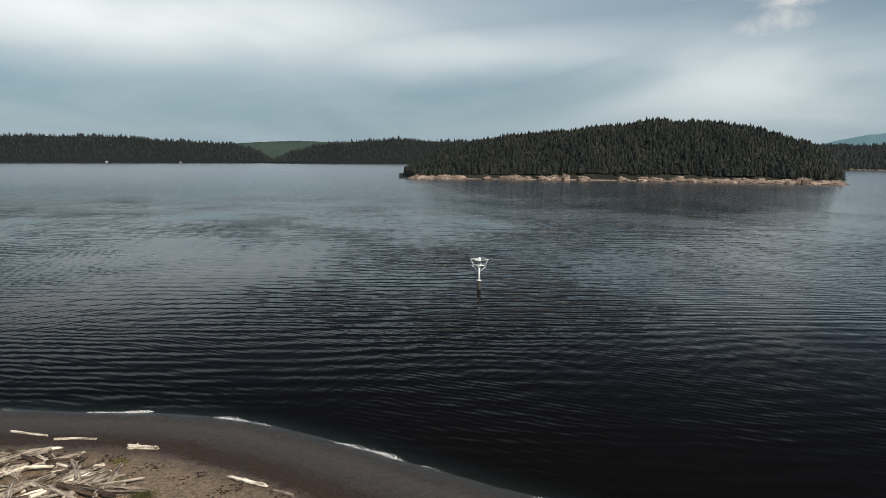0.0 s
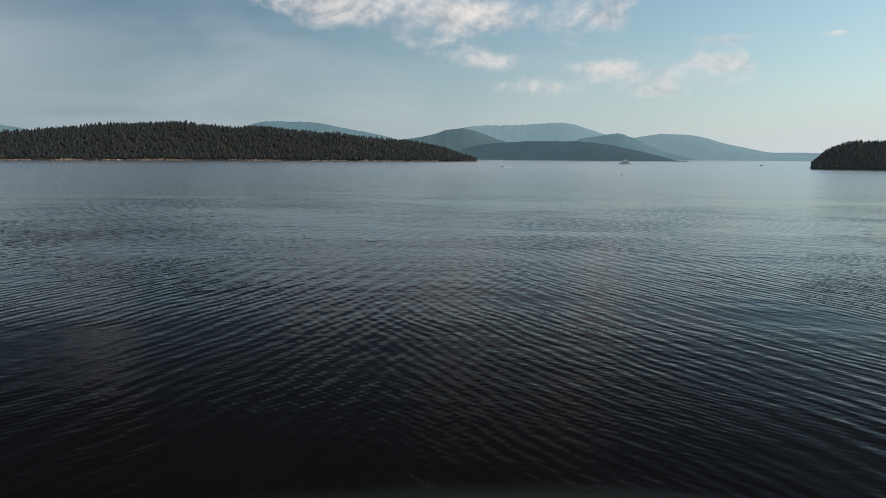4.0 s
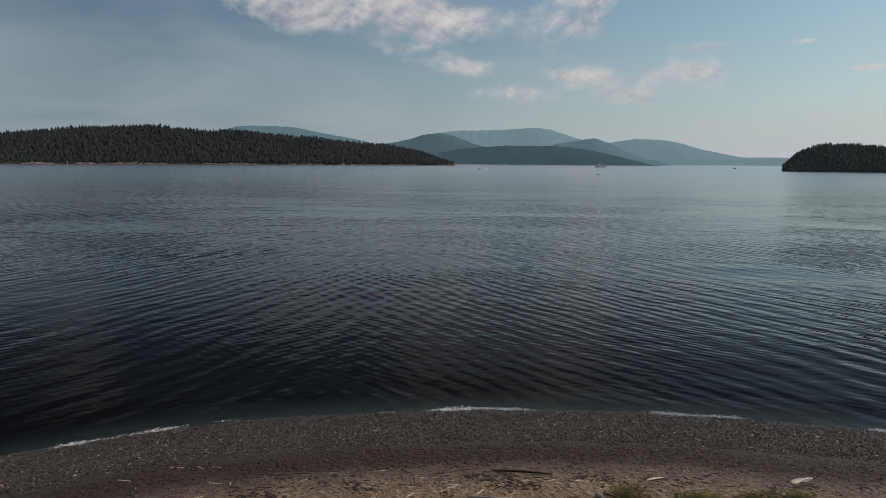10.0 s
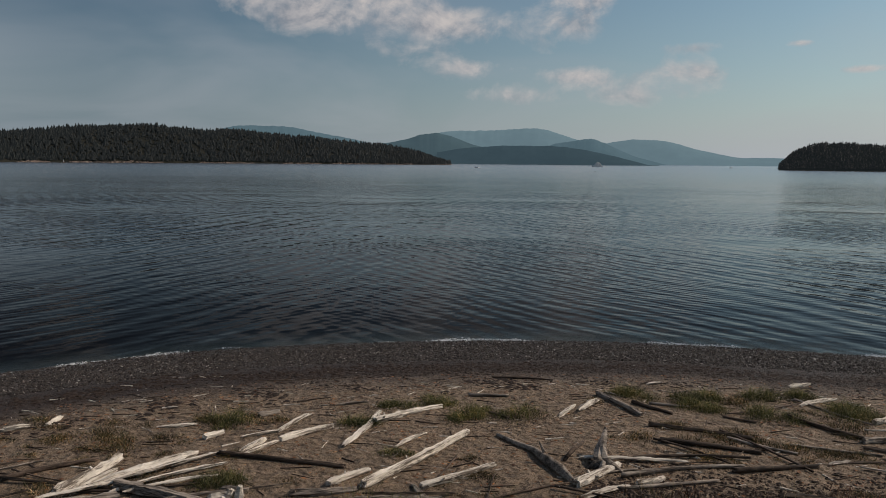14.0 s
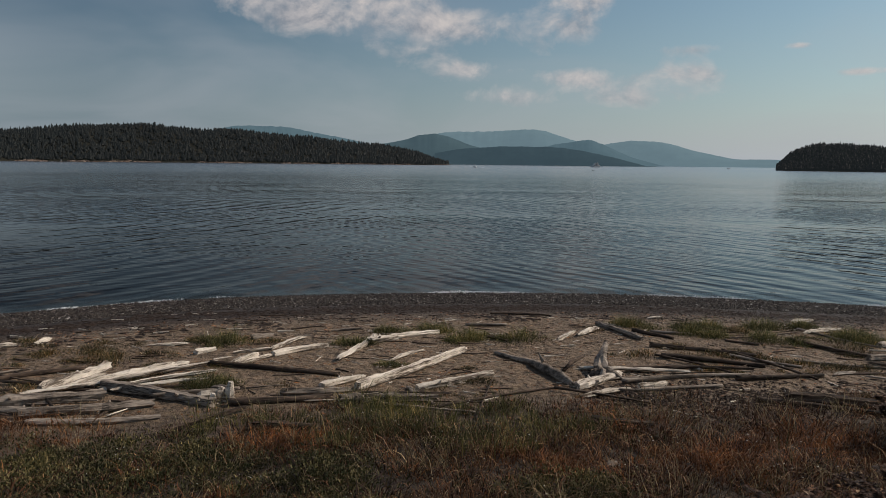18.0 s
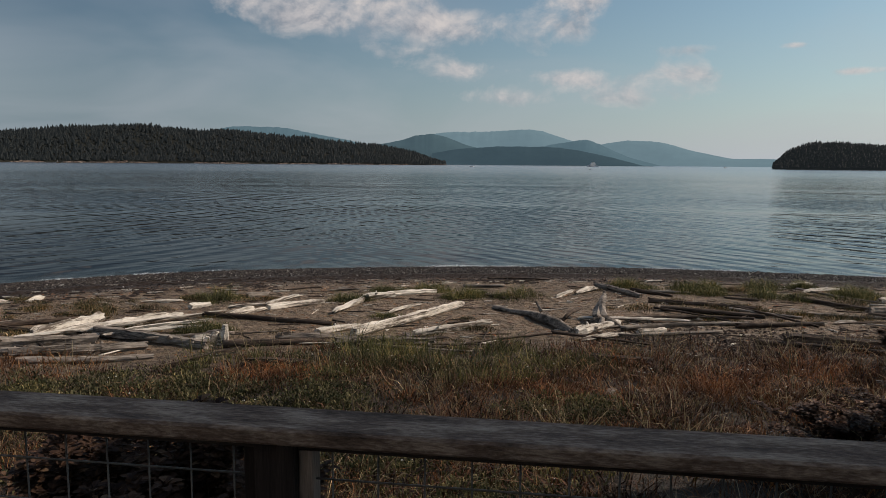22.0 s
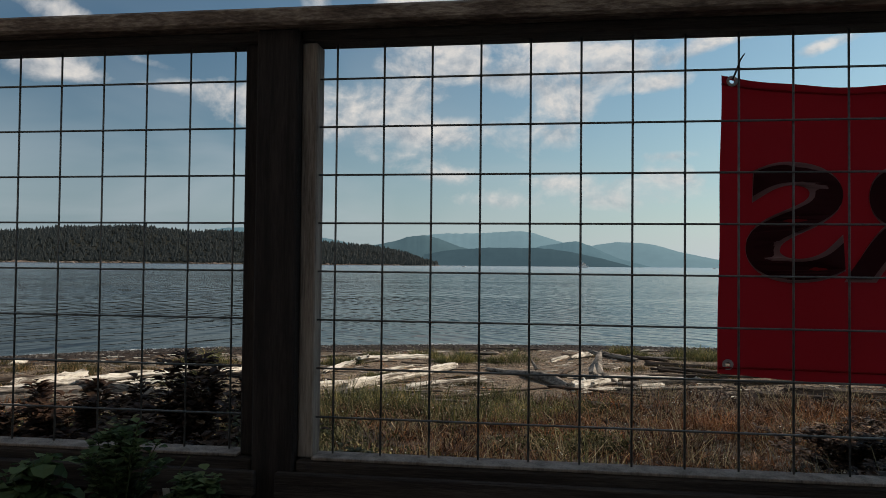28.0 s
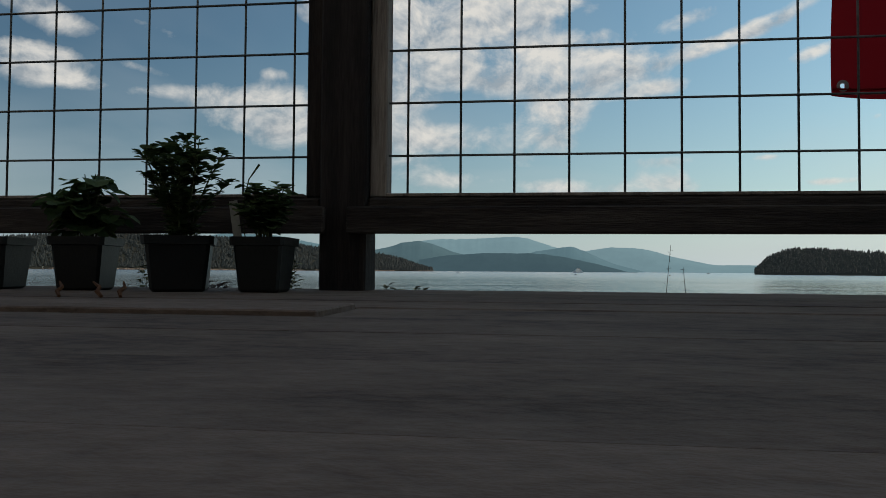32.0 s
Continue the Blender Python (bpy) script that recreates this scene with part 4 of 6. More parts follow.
def build_banner():
    banner = empty("banner", FENCE, "red cloth banner tied to the wire, its lettering seen from behind", "banner")
    x0, x1, z0, z1 = 0.783, 1.50, 2.578, 3.176
    nx, nz = 40, 30
    verts, faces = [], []

    def sway(u, v):
        low = 1 - v
        fold = u * 1.15 + v * 0.62
        hang = 0.016 * math.sin(fold * 8.2 + 0.9) * (0.35 + 0.65 * min(u * 3.0, 1.0)) + 0.006 * math.sin(fold * 19.0 + u * 4.0)
        return 0.030 + low * (0.006 + 0.009 * math.sin(u * 9 + 0.6)) + hang * (0.45 + 0.55 * v)

    # closer lines round the eyelets leave an opening in each
    us = [0.0, 0.015, 0.025] + [0.025 + (x1 - x0 - 0.025) * k / nx for k in range(1, nx + 1)]
    vs = [0.0, 0.015, 0.025] + [0.025 + (z1 - z0 - 0.042) * k / nz for k in range(1, nz)] + [z1 - z0 - 0.017, z1 - z0 - 0.007, z1 - z0]
    for h in vs:
        for g in us:
            u, v = g / (x1 - x0), h / (z1 - z0)
            sag = -0.028 * math.sin(min(u * 2.2, 1.0) * math.pi / 2) * max(0.0, v - 0.9) * 10 - 0.012 * math.sin(min(u * 3.0, 1.0) * math.pi / 2) * max(0.0, 0.1 - v) * 10
            verts.append((x0 + g + 0.002 * v * (1 - u), sway(u, v), z0 + h + sag))
    m = len(us)
    for j in range(len(vs) - 1):
        for i in range(m - 1):
            if i == 1 and j in (1, len(vs) - 3):
                continue
            a = j * m + i
            faces.append((a, a + 1, a + m + 1, a + m))
    cloth = new("cloth", mesh_of("cloth", verts, faces, BANNER_RED, True))
    cloth.parent = banner
    for z, nm in ((z1 - 0.018, "hem"), (z0 + 0.012, "hem")):
        bm = tube([(x0 + 0.002, sway(0, (z - z0) / (z1 - z0)) - 0.002, z)] + [(x0 + (x1 - x0) * k / 12, sway(k / 12, (z - z0) / (z1 - z0)) - 0.002, z - (0.024 * math.sin(min(k / 12 * 2.2, 1) * math.pi / 2) if z > 3 else 0)) for k in range(1, 13)], [0.0022] * 13, 6)
        part(nm, bm, BANNER_RED, banner)
    for x, z in ((x0 + 0.022, z1 - 0.0125), (x0 + 0.020, z0 + 0.0185)):
        bm = bmesh.new()
        y = sway(0.02, (z - z0) / (z1 - z0)) - 0.004
        ring = [[bm.verts.new((x + r * math.cos(a), y, z + r * math.sin(a))) for a in [k * math.pi / 8 for k in range(16)]] for r in (0.011, 0.005)]
        for k in range(16):
            bm.faces.new((ring[0][k], ring[0][(k + 1) % 16], ring[1][(k + 1) % 16], ring[1][k]))
        bmesh.ops.solidify(bm, geom=bm.faces, thickness=0.002)
        part("eyelet", bm, STEEL_WHITE, banner, "pale metal eyelet")
    part("cord", tube([(x0 + 0.020, 0.012, z1 - 0.012), (x0 + 0.026, 0.002, z1 + 0.006), (x0 + 0.030, -0.004, z1 + 0.022), (x0 + 0.038, -0.006, z1 + 0.034)], (0.0018, 0.002, 0.0018, 0.001), 6), BLACK_PLASTIC, banner, "dark cord tied round the wire")
    for ch, x, wide in (("S", 0.835, 0.185), ("R", 1.03, 0.20)):
        for mat, grow, lift in ((LETTER_EDGE, 0.010, 0.0045), (LETTER_DARK, 0.0, 0.0060)):
            curve = bpy.data.curves.new("letter", "FONT")
            curve.body, curve.size, curve.offset, curve.extrude, curve.align_x = ch, 0.315, 0.004 + grow * 0.6, 0.0003, "CENTER"
            tmp = bpy.data.objects.new("letter_tmp", curve)
            scene.collection.objects.link(tmp)
            bpy.context.view_layer.update()
            me = bpy.data.meshes.new_from_object(tmp)
            bpy.data.objects.remove(tmp)
            co = np.zeros(len(me.vertices) * 3)
            me.vertices.foreach_get("co", co)
            co = co.reshape(-1, 3)
            span = co[:, 0].max() - co[:, 0].min()
            u = -co[:, 0] / span * wide + x + wide / 2
            zz = 2.775 + co[:, 1]
            yy = np.array([sway((a - x0) / (x1 - x0), (b - z0) / (z1 - z0)) for a, b in zip(u, zz)]) - lift + co[:, 2] * 0.3
            me.vertices.foreach_set("co", np.stack([u, yy, zz], -1).ravel())
            me.materials.clear()
            me.materials.append(mat)
            ob = new("letter" if grow == 0 else "letter_outline", me)
            ob.parent = banner


build_banner()


# ---- potted herbs ----
def leaf_cloud(rng, stems, leaf, count, droop, cup, wide=0.36, low=0.3, nodes=()):
    """Leaves round the upper part of stems: each two or four bent facets."""
    verts, faces = [], []
    for _ in range(count):
        s = rng.choice(stems)
        k = rng.choice(nodes) - rng.uniform(0, 0.05) if nodes else rng.uniform(low, 1.0) ** 0.8
        i = min(int(k * (len(s) - 1)), len(s) - 2)
        f = k * (len(s) - 1) - i
        p = Vector(s[i]).lerp(Vector(s[i + 1]), f)
        a = rng.uniform(0, 6.28)
        way = Vector((math.cos(a), math.sin(a), rng.uniform(0.1, 0.8) - droop)).normalized()
        side = way.cross(Vector((0, 0, 1))).normalized()
        up = side.cross(way)
        size = leaf * rng.uniform(0.6, 1.2)
        b = len(verts)
        stalk = p + way * size * 0.35
        verts += [stalk, stalk + way * size * 0.45 + side * size * wide + up * cup * size, stalk + way * size * 0.85 + side * size * wide * 0.75 - up * 0.06 * size, stalk + way * size * 1.05 - up * 0.18 * size,
                  stalk + way * size * 0.85 - side * size * wide * 0.75 - up * 0.06 * size, stalk + way * size * 0.45 - side * size * wide + up * cup * size, stalk + way * size * 0.55 - up * 0.03 * size]
        faces += [(b, b + 1, b + 6), (b + 1, b + 2, b + 6), (b + 2, b + 3, b + 6), (b + 3, b + 4, b + 6), (b + 4, b + 5, b + 6), (b + 5, b, b + 6)]
    return verts, faces


def potted_herb(x, y, turn, base, top, tall, plant, label, seed):
    rng = random.Random(seed)
    pot = empty("potted_herb" if plant else "plant_pot", FENCE @ pose(x, y, DECK_Z + 0.0012, 0, 0, turn), label, "potted plant" if plant else "plant pot", "pots on the deck")
    bm = bmesh.new()
    rings = []
    for half, z in ((base / 2 * 0.9, 0.0), (base / 2, 0.004), (top / 2 * 0.96, tall * 0.86), (top / 2 * 0.93, tall * 0.86), (base / 2 * 0.9, 0.012)):
        c = half * 0.12
        ring = [(half, -half + c), (half, half - c), (half - c, half), (-half + c, half), (-half, half - c), (-half, -half + c), (-half + c, -half), (half - c, -half)]
        rings.append([bm.verts.new((px, py, z)) for px, py in ring])
    for a, b in zip(rings, rings[1:]):
        for k in range(8):
            bm.faces.new((a[k], a[(k + 1) % 8], b[(k + 1) % 8], b[k]))
    bm.faces.new(rings[0][::-1])
    bm.faces.new(rings[-1])
    part("pot", bm, BLACK_PLASTIC, pot, "square black plastic nursery pot")
    bm = bmesh.new()
    rings = []
    for half, z in ((top / 2 * 0.965, tall * 0.84), (top / 2 + 0.003, tall * 0.85), (top / 2 + 0.004, tall), (top / 2 - 0.001, tall), (top / 2 * 0.935, tall * 0.84)):
        c = half * 0.12
        rings.append([bm.verts.new((px, py, z)) for px, py in [(half, -half + c), (half, half - c), (half - c, half), (-half + c, half), (-half, half - c), (-half, -half + c), (-half + c, -half), (half - c, -half)]])
    for a, b in zip(rings, rings[1:] + rings[:1]):
        for k in range(8):
            bm.faces.new((a[k], a[(k + 1) % 8], b[(k + 1) % 8], b[k]))
    bmesh.ops.recalc_face_normals(bm, faces=bm.faces)
    part("rim", bm, BLACK_PLASTIC, pot)
    bm = bmesh.new()
    bmesh.ops.create_grid(bm, x_segments=8, y_segments=8, size=top / 2 * 0.9)
    for v in bm.verts:
        v.co.z = tall * 0.78 + rng.uniform(-0.003, 0.004)
    part("soil", bm, SOIL, pot)
    if not plant:
        return
    high, spread, leaf, count, stems_n, droop = plant
    stems = []
    bm = bmesh.new()
    for k in range(stems_n):
        a = 6.283 * k / stems_n + rng.uniform(-0.3, 0.3)
        reach = spread * rng.uniform(0.25, 1.0)
        h = high * rng.uniform(0.58, 1.0) * (1.0 - 0.22 * reach / spread)
        pts = [(math.cos(a) * 0.012, math.sin(a) * 0.012, tall * 0.78)]
        for j in (0.35, 0.7, 1.0):
            pts.append((math.cos(a) * reach * j ** 1.3 + rng.uniform(-0.004, 0.004), math.sin(a) * reach * j ** 1.3 + rng.uniform(-0.004, 0.004), tall * 0.78 + h * j))
        stems.append(pts)
        t = tube(pts, (0.0022, 0.0018, 0.0014, 0.0008), 5)
        me = bpy.data.meshes.new("stem")
        t.to_mesh(me)
        t.free()
        me.materials.append(STEM)
        ob = new("stem", me)
        ob.parent = pot
    v, f = leaf_cloud(rng, stems, leaf, count, droop, 0.12, 0.55, nodes=(0.18, 0.32, 0.45, 0.57, 0.68, 0.78, 0.87, 0.95, 1.0) if seed == 2 else ())
    ob = new("foliage", mesh_of("foliage", v, f, HERB))
    ob.parent = pot
    if seed == 3:
        tag = part("plant_label", box(-0.009, -0.0006, 0.05, 0.009, 0.0006, 0.155, 0.0004), LABEL_PLASTIC, pot, "pale plastic plant label stuck in the soil")
        tag.matrix_local = pose(-0.036, 0.004, 0.0, 4, -7, -20)
        part("seed_stalk", tube([(-0.03, 0.0, 0.07), (-0.045, 0.005, 0.13), (-0.03, 0.0, 0.19), (-0.012, 0.0, 0.215)], (0.0012, 0.0012, 0.001, 0.0022), 5), STEM, pot)
    ob["kind"] = "stuff"


potted_herb(-0.535, -0.176, 10, 0.070, 0.088, 0.091, (0.150, 0.064, 0.033, 150, 13, 0.7), "black plastic pot of drooping broad-leaved basil on the deck", 1)
potted_herb(-0.356, -0.188, 22, 0.086, 0.106, 0.092, (0.232, 0.080, 0.0165, 1150, 21, -0.1), "black plastic pot of tall bushy herb on the deck", 2)
potted_herb(-0.210, -0.180, 2, 0.068, 0.085, 0.091, (0.124, 0.052, 0.019, 620, 17, 0.2), "black plastic pot of low curly parsley on the deck", 3)
potted_herb(-0.712, -0.172, 6, 0.072, 0.090, 0.091, None, "square black plastic pot on the deck", 4)


def litter(x, y, turn, seed):
    rng = random.Random(seed)
    pts = [(0, 0, 0.001), (0.012, 0.004, 0.007), (0.026, 0.0, 0.012), (0.046, 0.006, 0.019)]
    ob = part("fallen_twig", tube(pts, (0.0022, 0.003, 0.0026, 0.0012), 6, 0.2, seed), RED_WEED)
    ob.matrix_world = FENCE @ pose(x, y, DECK_Z + 0.002, 0, 0, turn)
    tagged(ob, "small reddish dry twig lying on the deck boards", "twig", "twigs on the deck")


litter(-0.37, -0.475, 118, 1)
litter(-0.315, -0.470, 128, 2)
litter(-0.29, -0.468, 110, 3)


# ---- driftwood ----
WOODS = {"white": (WHITE_WOOD, "bleached white"), "grey": (GREY_WOOD, "weathered grey"), "brown": (BROWN_WOOD, "dark brown")}
WORDS = {"pole": "thin straight driftwood pole lying on the sand", "trunk": "thick driftwood log lying on the sand", "split": "split and splintered driftwood piece on the sand"}
wood_count = [0]


def log_body(points, radii, sides, rough, seed, ragged):
    """A weathered log: grooves and ridges along the grain, knots, and broken ends."""
    rng = random.Random(seed * 7 + 1)
    pts = [Vector(p) for p in points]
    n = len(pts)
    ridge = [1 + rough * (0.55 * noise.noise(Vector((k * 1.7 + seed * 9.1, 0.3, seed * 3.3))) + rng.uniform(-0.16, 0.10)) for k in range(sides)]
    knot = [(rng.uniform(0.12, 0.88) * n, rng.uniform(0, sides), rng.uniform(0.15, 0.4)) for _ in range(3)]
    bm = bmesh.new()
    rings = []
    for i, p in enumerate(pts):
        way = (pts[min(i + 1, n - 1)] - pts[max(i - 1, 0)]).normalized()
        side = way.cross(Vector((0, 0, 1)))
        side = side.normalized() if side.length > 0.05 else Vector((1, 0, 0))
        up = side.cross(way)
        ring = []
        for k in range(sides):
            a = 2 * math.pi * k / sides
            r = radii[i] * ridge[k] * (1 + rough * 0.6 * noise.noise(Vector((k * 1.1 + seed * 5.3, i * 0.45, seed * 1.9))))
            for ki, kk, big in knot:
                r += radii[i] * big * rough * math.exp(-((i - ki) / 0.9) ** 2 - (min(abs(k - kk), sides - abs(k - kk)) / 0.9) ** 2)
            slip = radii[i] * ragged * rng.uniform(-1.0, 1.0) if i in (0, n - 1) else 0.0
            ring.append(bm.verts.new(p + (side * math.cos(a) + up * math.sin(a)) * r + way * slip))
        rings.append(ring)
    for a, b in zip(rings, rings[1:]):
        for k in range(sides):
            bm.faces.new((a[k], a[(k + 1) % sides], b[(k + 1) % sides], b[k]))
    for ring, p, back in ((rings[0], pts[0], 1), (rings[-1], pts[-1], 0)):
        mid = bm.verts.new(p + (pts[1] - pts[0] if back else pts[-2] - pts[-1]).normalized() * radii[0] * 0.25 * ragged)
        for k in range(sides):
            bm.faces.new((ring[k], ring[(k + 1) % sides], mid))
    bmesh.ops.recalc_face_normals(bm, faces=bm.faces)
    return bm


def driftwood(kind, x0, y0, x1, y1, r, tone, lift=0.0, label=""):
    wood_count[0] += 1
    seed = wood_count[0]
    rng = random.Random(seed)
    a, b = Vector((x0, y0, 0)), Vector((x1, y1, 0))
    length = (b - a).length
    r *= 0.78 if kind == "pole" else 1.0
    n = max(6, min(26, int(length / 0.13)))
    side = (b - a).cross(Vector((0, 0, 1))).normalized()
    bend = rng.uniform(-0.05, 0.05) * length
    pts, radii = [], []
    for k in range(n + 1):
        f = k / n
        p = a.lerp(b, f) + side * (bend * math.sin(f * math.pi) + rng.uniform(-0.1, 0.1) * r)
        taper = {"pole": 1.0 - 0.25 * f, "trunk": 1.05 - 0.3 * f, "split": 0.8 + 0.35 * math.sin(math.pi * min(max(f * 0.86 + 0.1, 0), 1))}[kind]
        if kind == "split" and k in (0, n):
            taper *= 0.72
        if kind == "trunk" and k == 0:
            taper *= 0.88
        radii.append(r * taper * rng.uniform(0.93, 1.07))
        pts.append(p)
    gz = height(np.array([p.x for p in pts]), np.array([p.y for p in pts]))
    ends = np.linspace(max(gz[0], gz[1] - 0.02), max(gz[-1], gz[-2] - 0.02), n + 1)
    rise = max(0.0, float((gz - ends).max()) * 0.6)
    pts = [Vector((p.x, p.y, ends[k] + rise + lift + radii[k] * (0.62 if kind != "pole" else 0.75))) for k, p in enumerate(pts)]
    mid = (pts[0] + pts[-1]) / 2
    turn = math.atan2(y1 - y0, x1 - x0)
    m = Matrix.Translation(mid) @ Matrix.Rotation(turn, 4, "Z")
    inv = m.inverted()
    loc = [inv @ p for p in pts]
    sides = 9 if kind == "split" else (14 if r > 0.07 else 9)
    bm = log_body(loc, radii, sides, {"split": 0.85, "trunk": 0.50, "pole": 0.32}[kind], seed, {"split": 1.6, "trunk": 0.5, "pole": 0.6}[kind])
    if kind == "split":
        for v in bm.verts:
            v.co.z *= 0.7
    for f in bm.faces:
        f.smooth = len(f.verts) == 4 and kind == "pole"
    mat, word = WOODS[tone]
    ob = part("driftwood_log" if kind != "split" else "driftwood_plank", bm, mat)
    ob.matrix_world = m
    tagged(ob, label or word + " " + WORDS[kind], "driftwood", "driftwood on the beach")
    if kind == "trunk" and length > 0.8:
        for _ in range(rng.randint(1, 2)):
            k = rng.randint(1, n - 1)
            p = loc[k]
            out = Vector((rng.uniform(-0.3, 0.5), rng.choice((-1, 1)) * rng.uniform(0.5, 1), rng.uniform(0.2, 0.9))).normalized()
            st = part("branch_stub", tube([p + out * radii[k] * 0.7, p + out * (radii[k] + r * rng.uniform(0.4, 0.9))], (r * 0.32, r * 0.18), 6, 0.3, seed), mat)
            st.parent = ob
    return ob


driftwood("pole", -11.82, 13.90, -10.31, 15.25, 0.09, "brown")
driftwood("trunk", -10.04, 13.27, -9.76, 15.32, 0.14, "white")
driftwood("split", -9.55, 13.63, -8.02, 15.81, 0.12, "white")
driftwood("split", -9.79, 13.39, -9.47, 14.71, 0.10, "white")
driftwood("trunk", -10.60, 12.37, -8.67, 13.39, 0.14, "grey")
driftwood("trunk", -9.57, 11.99, -7.38, 13.04, 0.12, "grey")
driftwood("trunk", -9.03, 13.88, -6.12, 13.15, 0.13, "grey")
driftwood("pole", -7.62, 13.75, -6.37, 13.17, 0.06, "brown")
driftwood("pole", -7.42, 15.81, -4.12, 15.65, 0.09, "brown")
driftwood("split", -6.92, 16.03, -6.62, 17.01, 0.08, "white")
driftwood("split", -6.78, 15.93, -6.22, 16.85, 0.06, "white")
driftwood("split", -7.32, 17.01, -6.46, 17.66, 0.05, "white")
driftwood("split", -6.50, 17.56, -6.03, 19.04, 0.07, "white")
driftwood("trunk", -6.21, 16.94, -5.08, 18.17, 0.09, "white")
driftwood("split", -4.45, 16.84, -4.00, 19.42, 0.09, "white")
driftwood("trunk", -3.93, 18.47, -3.30, 19.10, 0.12, "white")
driftwood("trunk", -3.46, 19.08, -2.22, 20.15, 0.08, "white")
driftwood("trunk", -4.25, 14.59, -3.51, 15.58, 0.09, "white")
driftwood("trunk", -3.46, 14.62, -1.29, 18.11, 0.12, "white")
driftwood("trunk", -4.99, 14.03, -3.55, 14.46, 0.09, "grey")
driftwood("trunk", -3.62, 13.69, -1.58, 14.11, 0.11, "grey")
driftwood("pole", -5.84, 13.24, -3.79, 13.83, 0.11, "brown")
driftwood("split", -2.33, 14.90, -1.62, 13.86, 0.06, "grey")
driftwood("trunk", -2.11, 14.77, -0.47, 16.09, 0.09, "white")
driftwood("trunk", -8.27, 16.84, -7.95, 17.32, 0.09, "white")
driftwood("split", -9.95, 17.43, -8.99, 17.84, 0.05, "white")
driftwood("split", -13.19, 17.38, -13.20, 18.03, 0.08, "white")
driftwood("split", -14.10, 16.78, -13.67, 17.22, 0.10, "white")
driftwood("trunk", -7.49, 18.74, -7.00, 19.12, 0.09, "grey")
driftwood("split", -5.46, 19.94, -4.58, 20.35, 0.05, "grey")
driftwood("split", -3.08, 16.93, -2.39, 17.88, 0.06, "white")
driftwood("pole", -6.77, 20.11, -5.84, 20.65, 0.03, "brown")
driftwood("trunk", 1.46, 15.29, 2.60, 16.56, 0.12, "white")
driftwood("split", 1.30, 19.77, 1.84, 20.76, 0.07, "white")
driftwood("split", 1.92, 20.27, 2.60, 21.38, 0.09, "white")
driftwood("trunk", 2.67, 22.07, 3.76, 20.15, 0.09, "grey")
driftwood("pole", 3.68, 21.41, 4.69, 20.49, 0.08, "brown")
driftwood("pole", 4.21, 21.49, 5.43, 21.19, 0.06, "grey")
driftwood("split", -0.81, 23.86, 1.28, 23.78, 0.06, "brown")
driftwood("split", 4.50, 23.58, 5.09, 23.88, 0.05, "white")
driftwood("split", 9.46, 24.20, 10.35, 24.75, 0.07, "white")
driftwood("pole", -1.49, 21.50, -0.21, 21.48, 0.07, "grey")
driftwood("pole", -0.78, 19.86, -0.15, 19.47, 0.06, "brown")
driftwood("pole", 3.83, 19.36, 6.47, 18.70, 0.09, "brown")
driftwood("pole", 3.90, 18.14, 6.37, 17.73, 0.09, "brown")
driftwood("pole", 5.81, 18.70, 7.32, 17.85, 0.06, "grey")
driftwood("split", 4.20, 17.48, 4.71, 17.16, 0.05, "white")
driftwood("pole", 5.31, 16.52, 7.50, 17.08, 0.09, "brown")
driftwood("pole", 2.55, 15.92, 5.67, 16.81, 0.08, "grey")
driftwood("pole", 2.38, 15.19, 4.83, 15.95, 0.06, "grey")
driftwood("split", 1.50, 14.62, 2.66, 15.41, 0.07, "white")
driftwood("trunk", 2.87, 15.50, 3.53, 15.88, 0.09, "white")
driftwood("pole", 7.33, 18.42, 9.45, 17.97, 0.06, "grey")
driftwood("pole", 8.06, 20.62, 9.64, 19.11, 0.09, "brown")
driftwood("split", 8.90, 21.77, 10.30, 22.61, 0.07, "white")
driftwood("trunk", 10.44, 20.48, 11.41, 21.18, 0.09, "white")
driftwood("trunk", 5.82, 15.00, 8.15, 14.74, 0.14, "brown")
driftwood("split", 7.84, 17.27, 8.44, 17.50, 0.05, "white")
driftwood("trunk", 9.38, 18.86, 10.55, 19.19, 0.09, "grey")
driftwood("pole", 1.33, 15.59, 3.03, 16.43, 0.05, "grey")
driftwood("pole", 6.96, 19.97, 6.13, 20.36, 0.05, "brown")
driftwood("trunk", 1.57, 13.22, 2.72, 13.10, 0.10, "brown", label="dark half-buried driftwood log among the weeds")
driftwood("pole", 5.30, 15.05, 7.60, 14.36, 0.09, "brown", label="dark half-buried driftwood log among the weeds")
driftwood("trunk", -4.86, 12.07, -3.70, 12.05, 0.10, "brown", label="dark half-buried driftwood log among the weeds")
driftwood("split", -9.35, 13.85, -7.30, 15.95, 0.05, "white", 0.05)
driftwood("split", -9.00, 13.60, -7.00, 15.30, 0.045, "white", 0.04)
driftwood("split", -8.60, 13.55, -6.90, 14.60, 0.04, "white", 0.10)
driftwood("split", -10.30, 13.00, -9.00, 14.00, 0.06, "white", 0.08)
driftwood("trunk", -10.90, 12.10, -8.20, 12.50, 0.09, "grey")
driftwood("trunk", -9.20, 11.65, -6.90, 12.40, 0.07, "grey")
driftwood("split", -6.70, 13.62, -6.20, 13.80, 0.10, "white")
driftwood("split", -6.45, 13.95, -5.90, 13.62, 0.09, "grey", 0.08)
driftwood("pole", -7.60, 13.30, -5.90, 13.95, 0.05, "grey", 0.10)


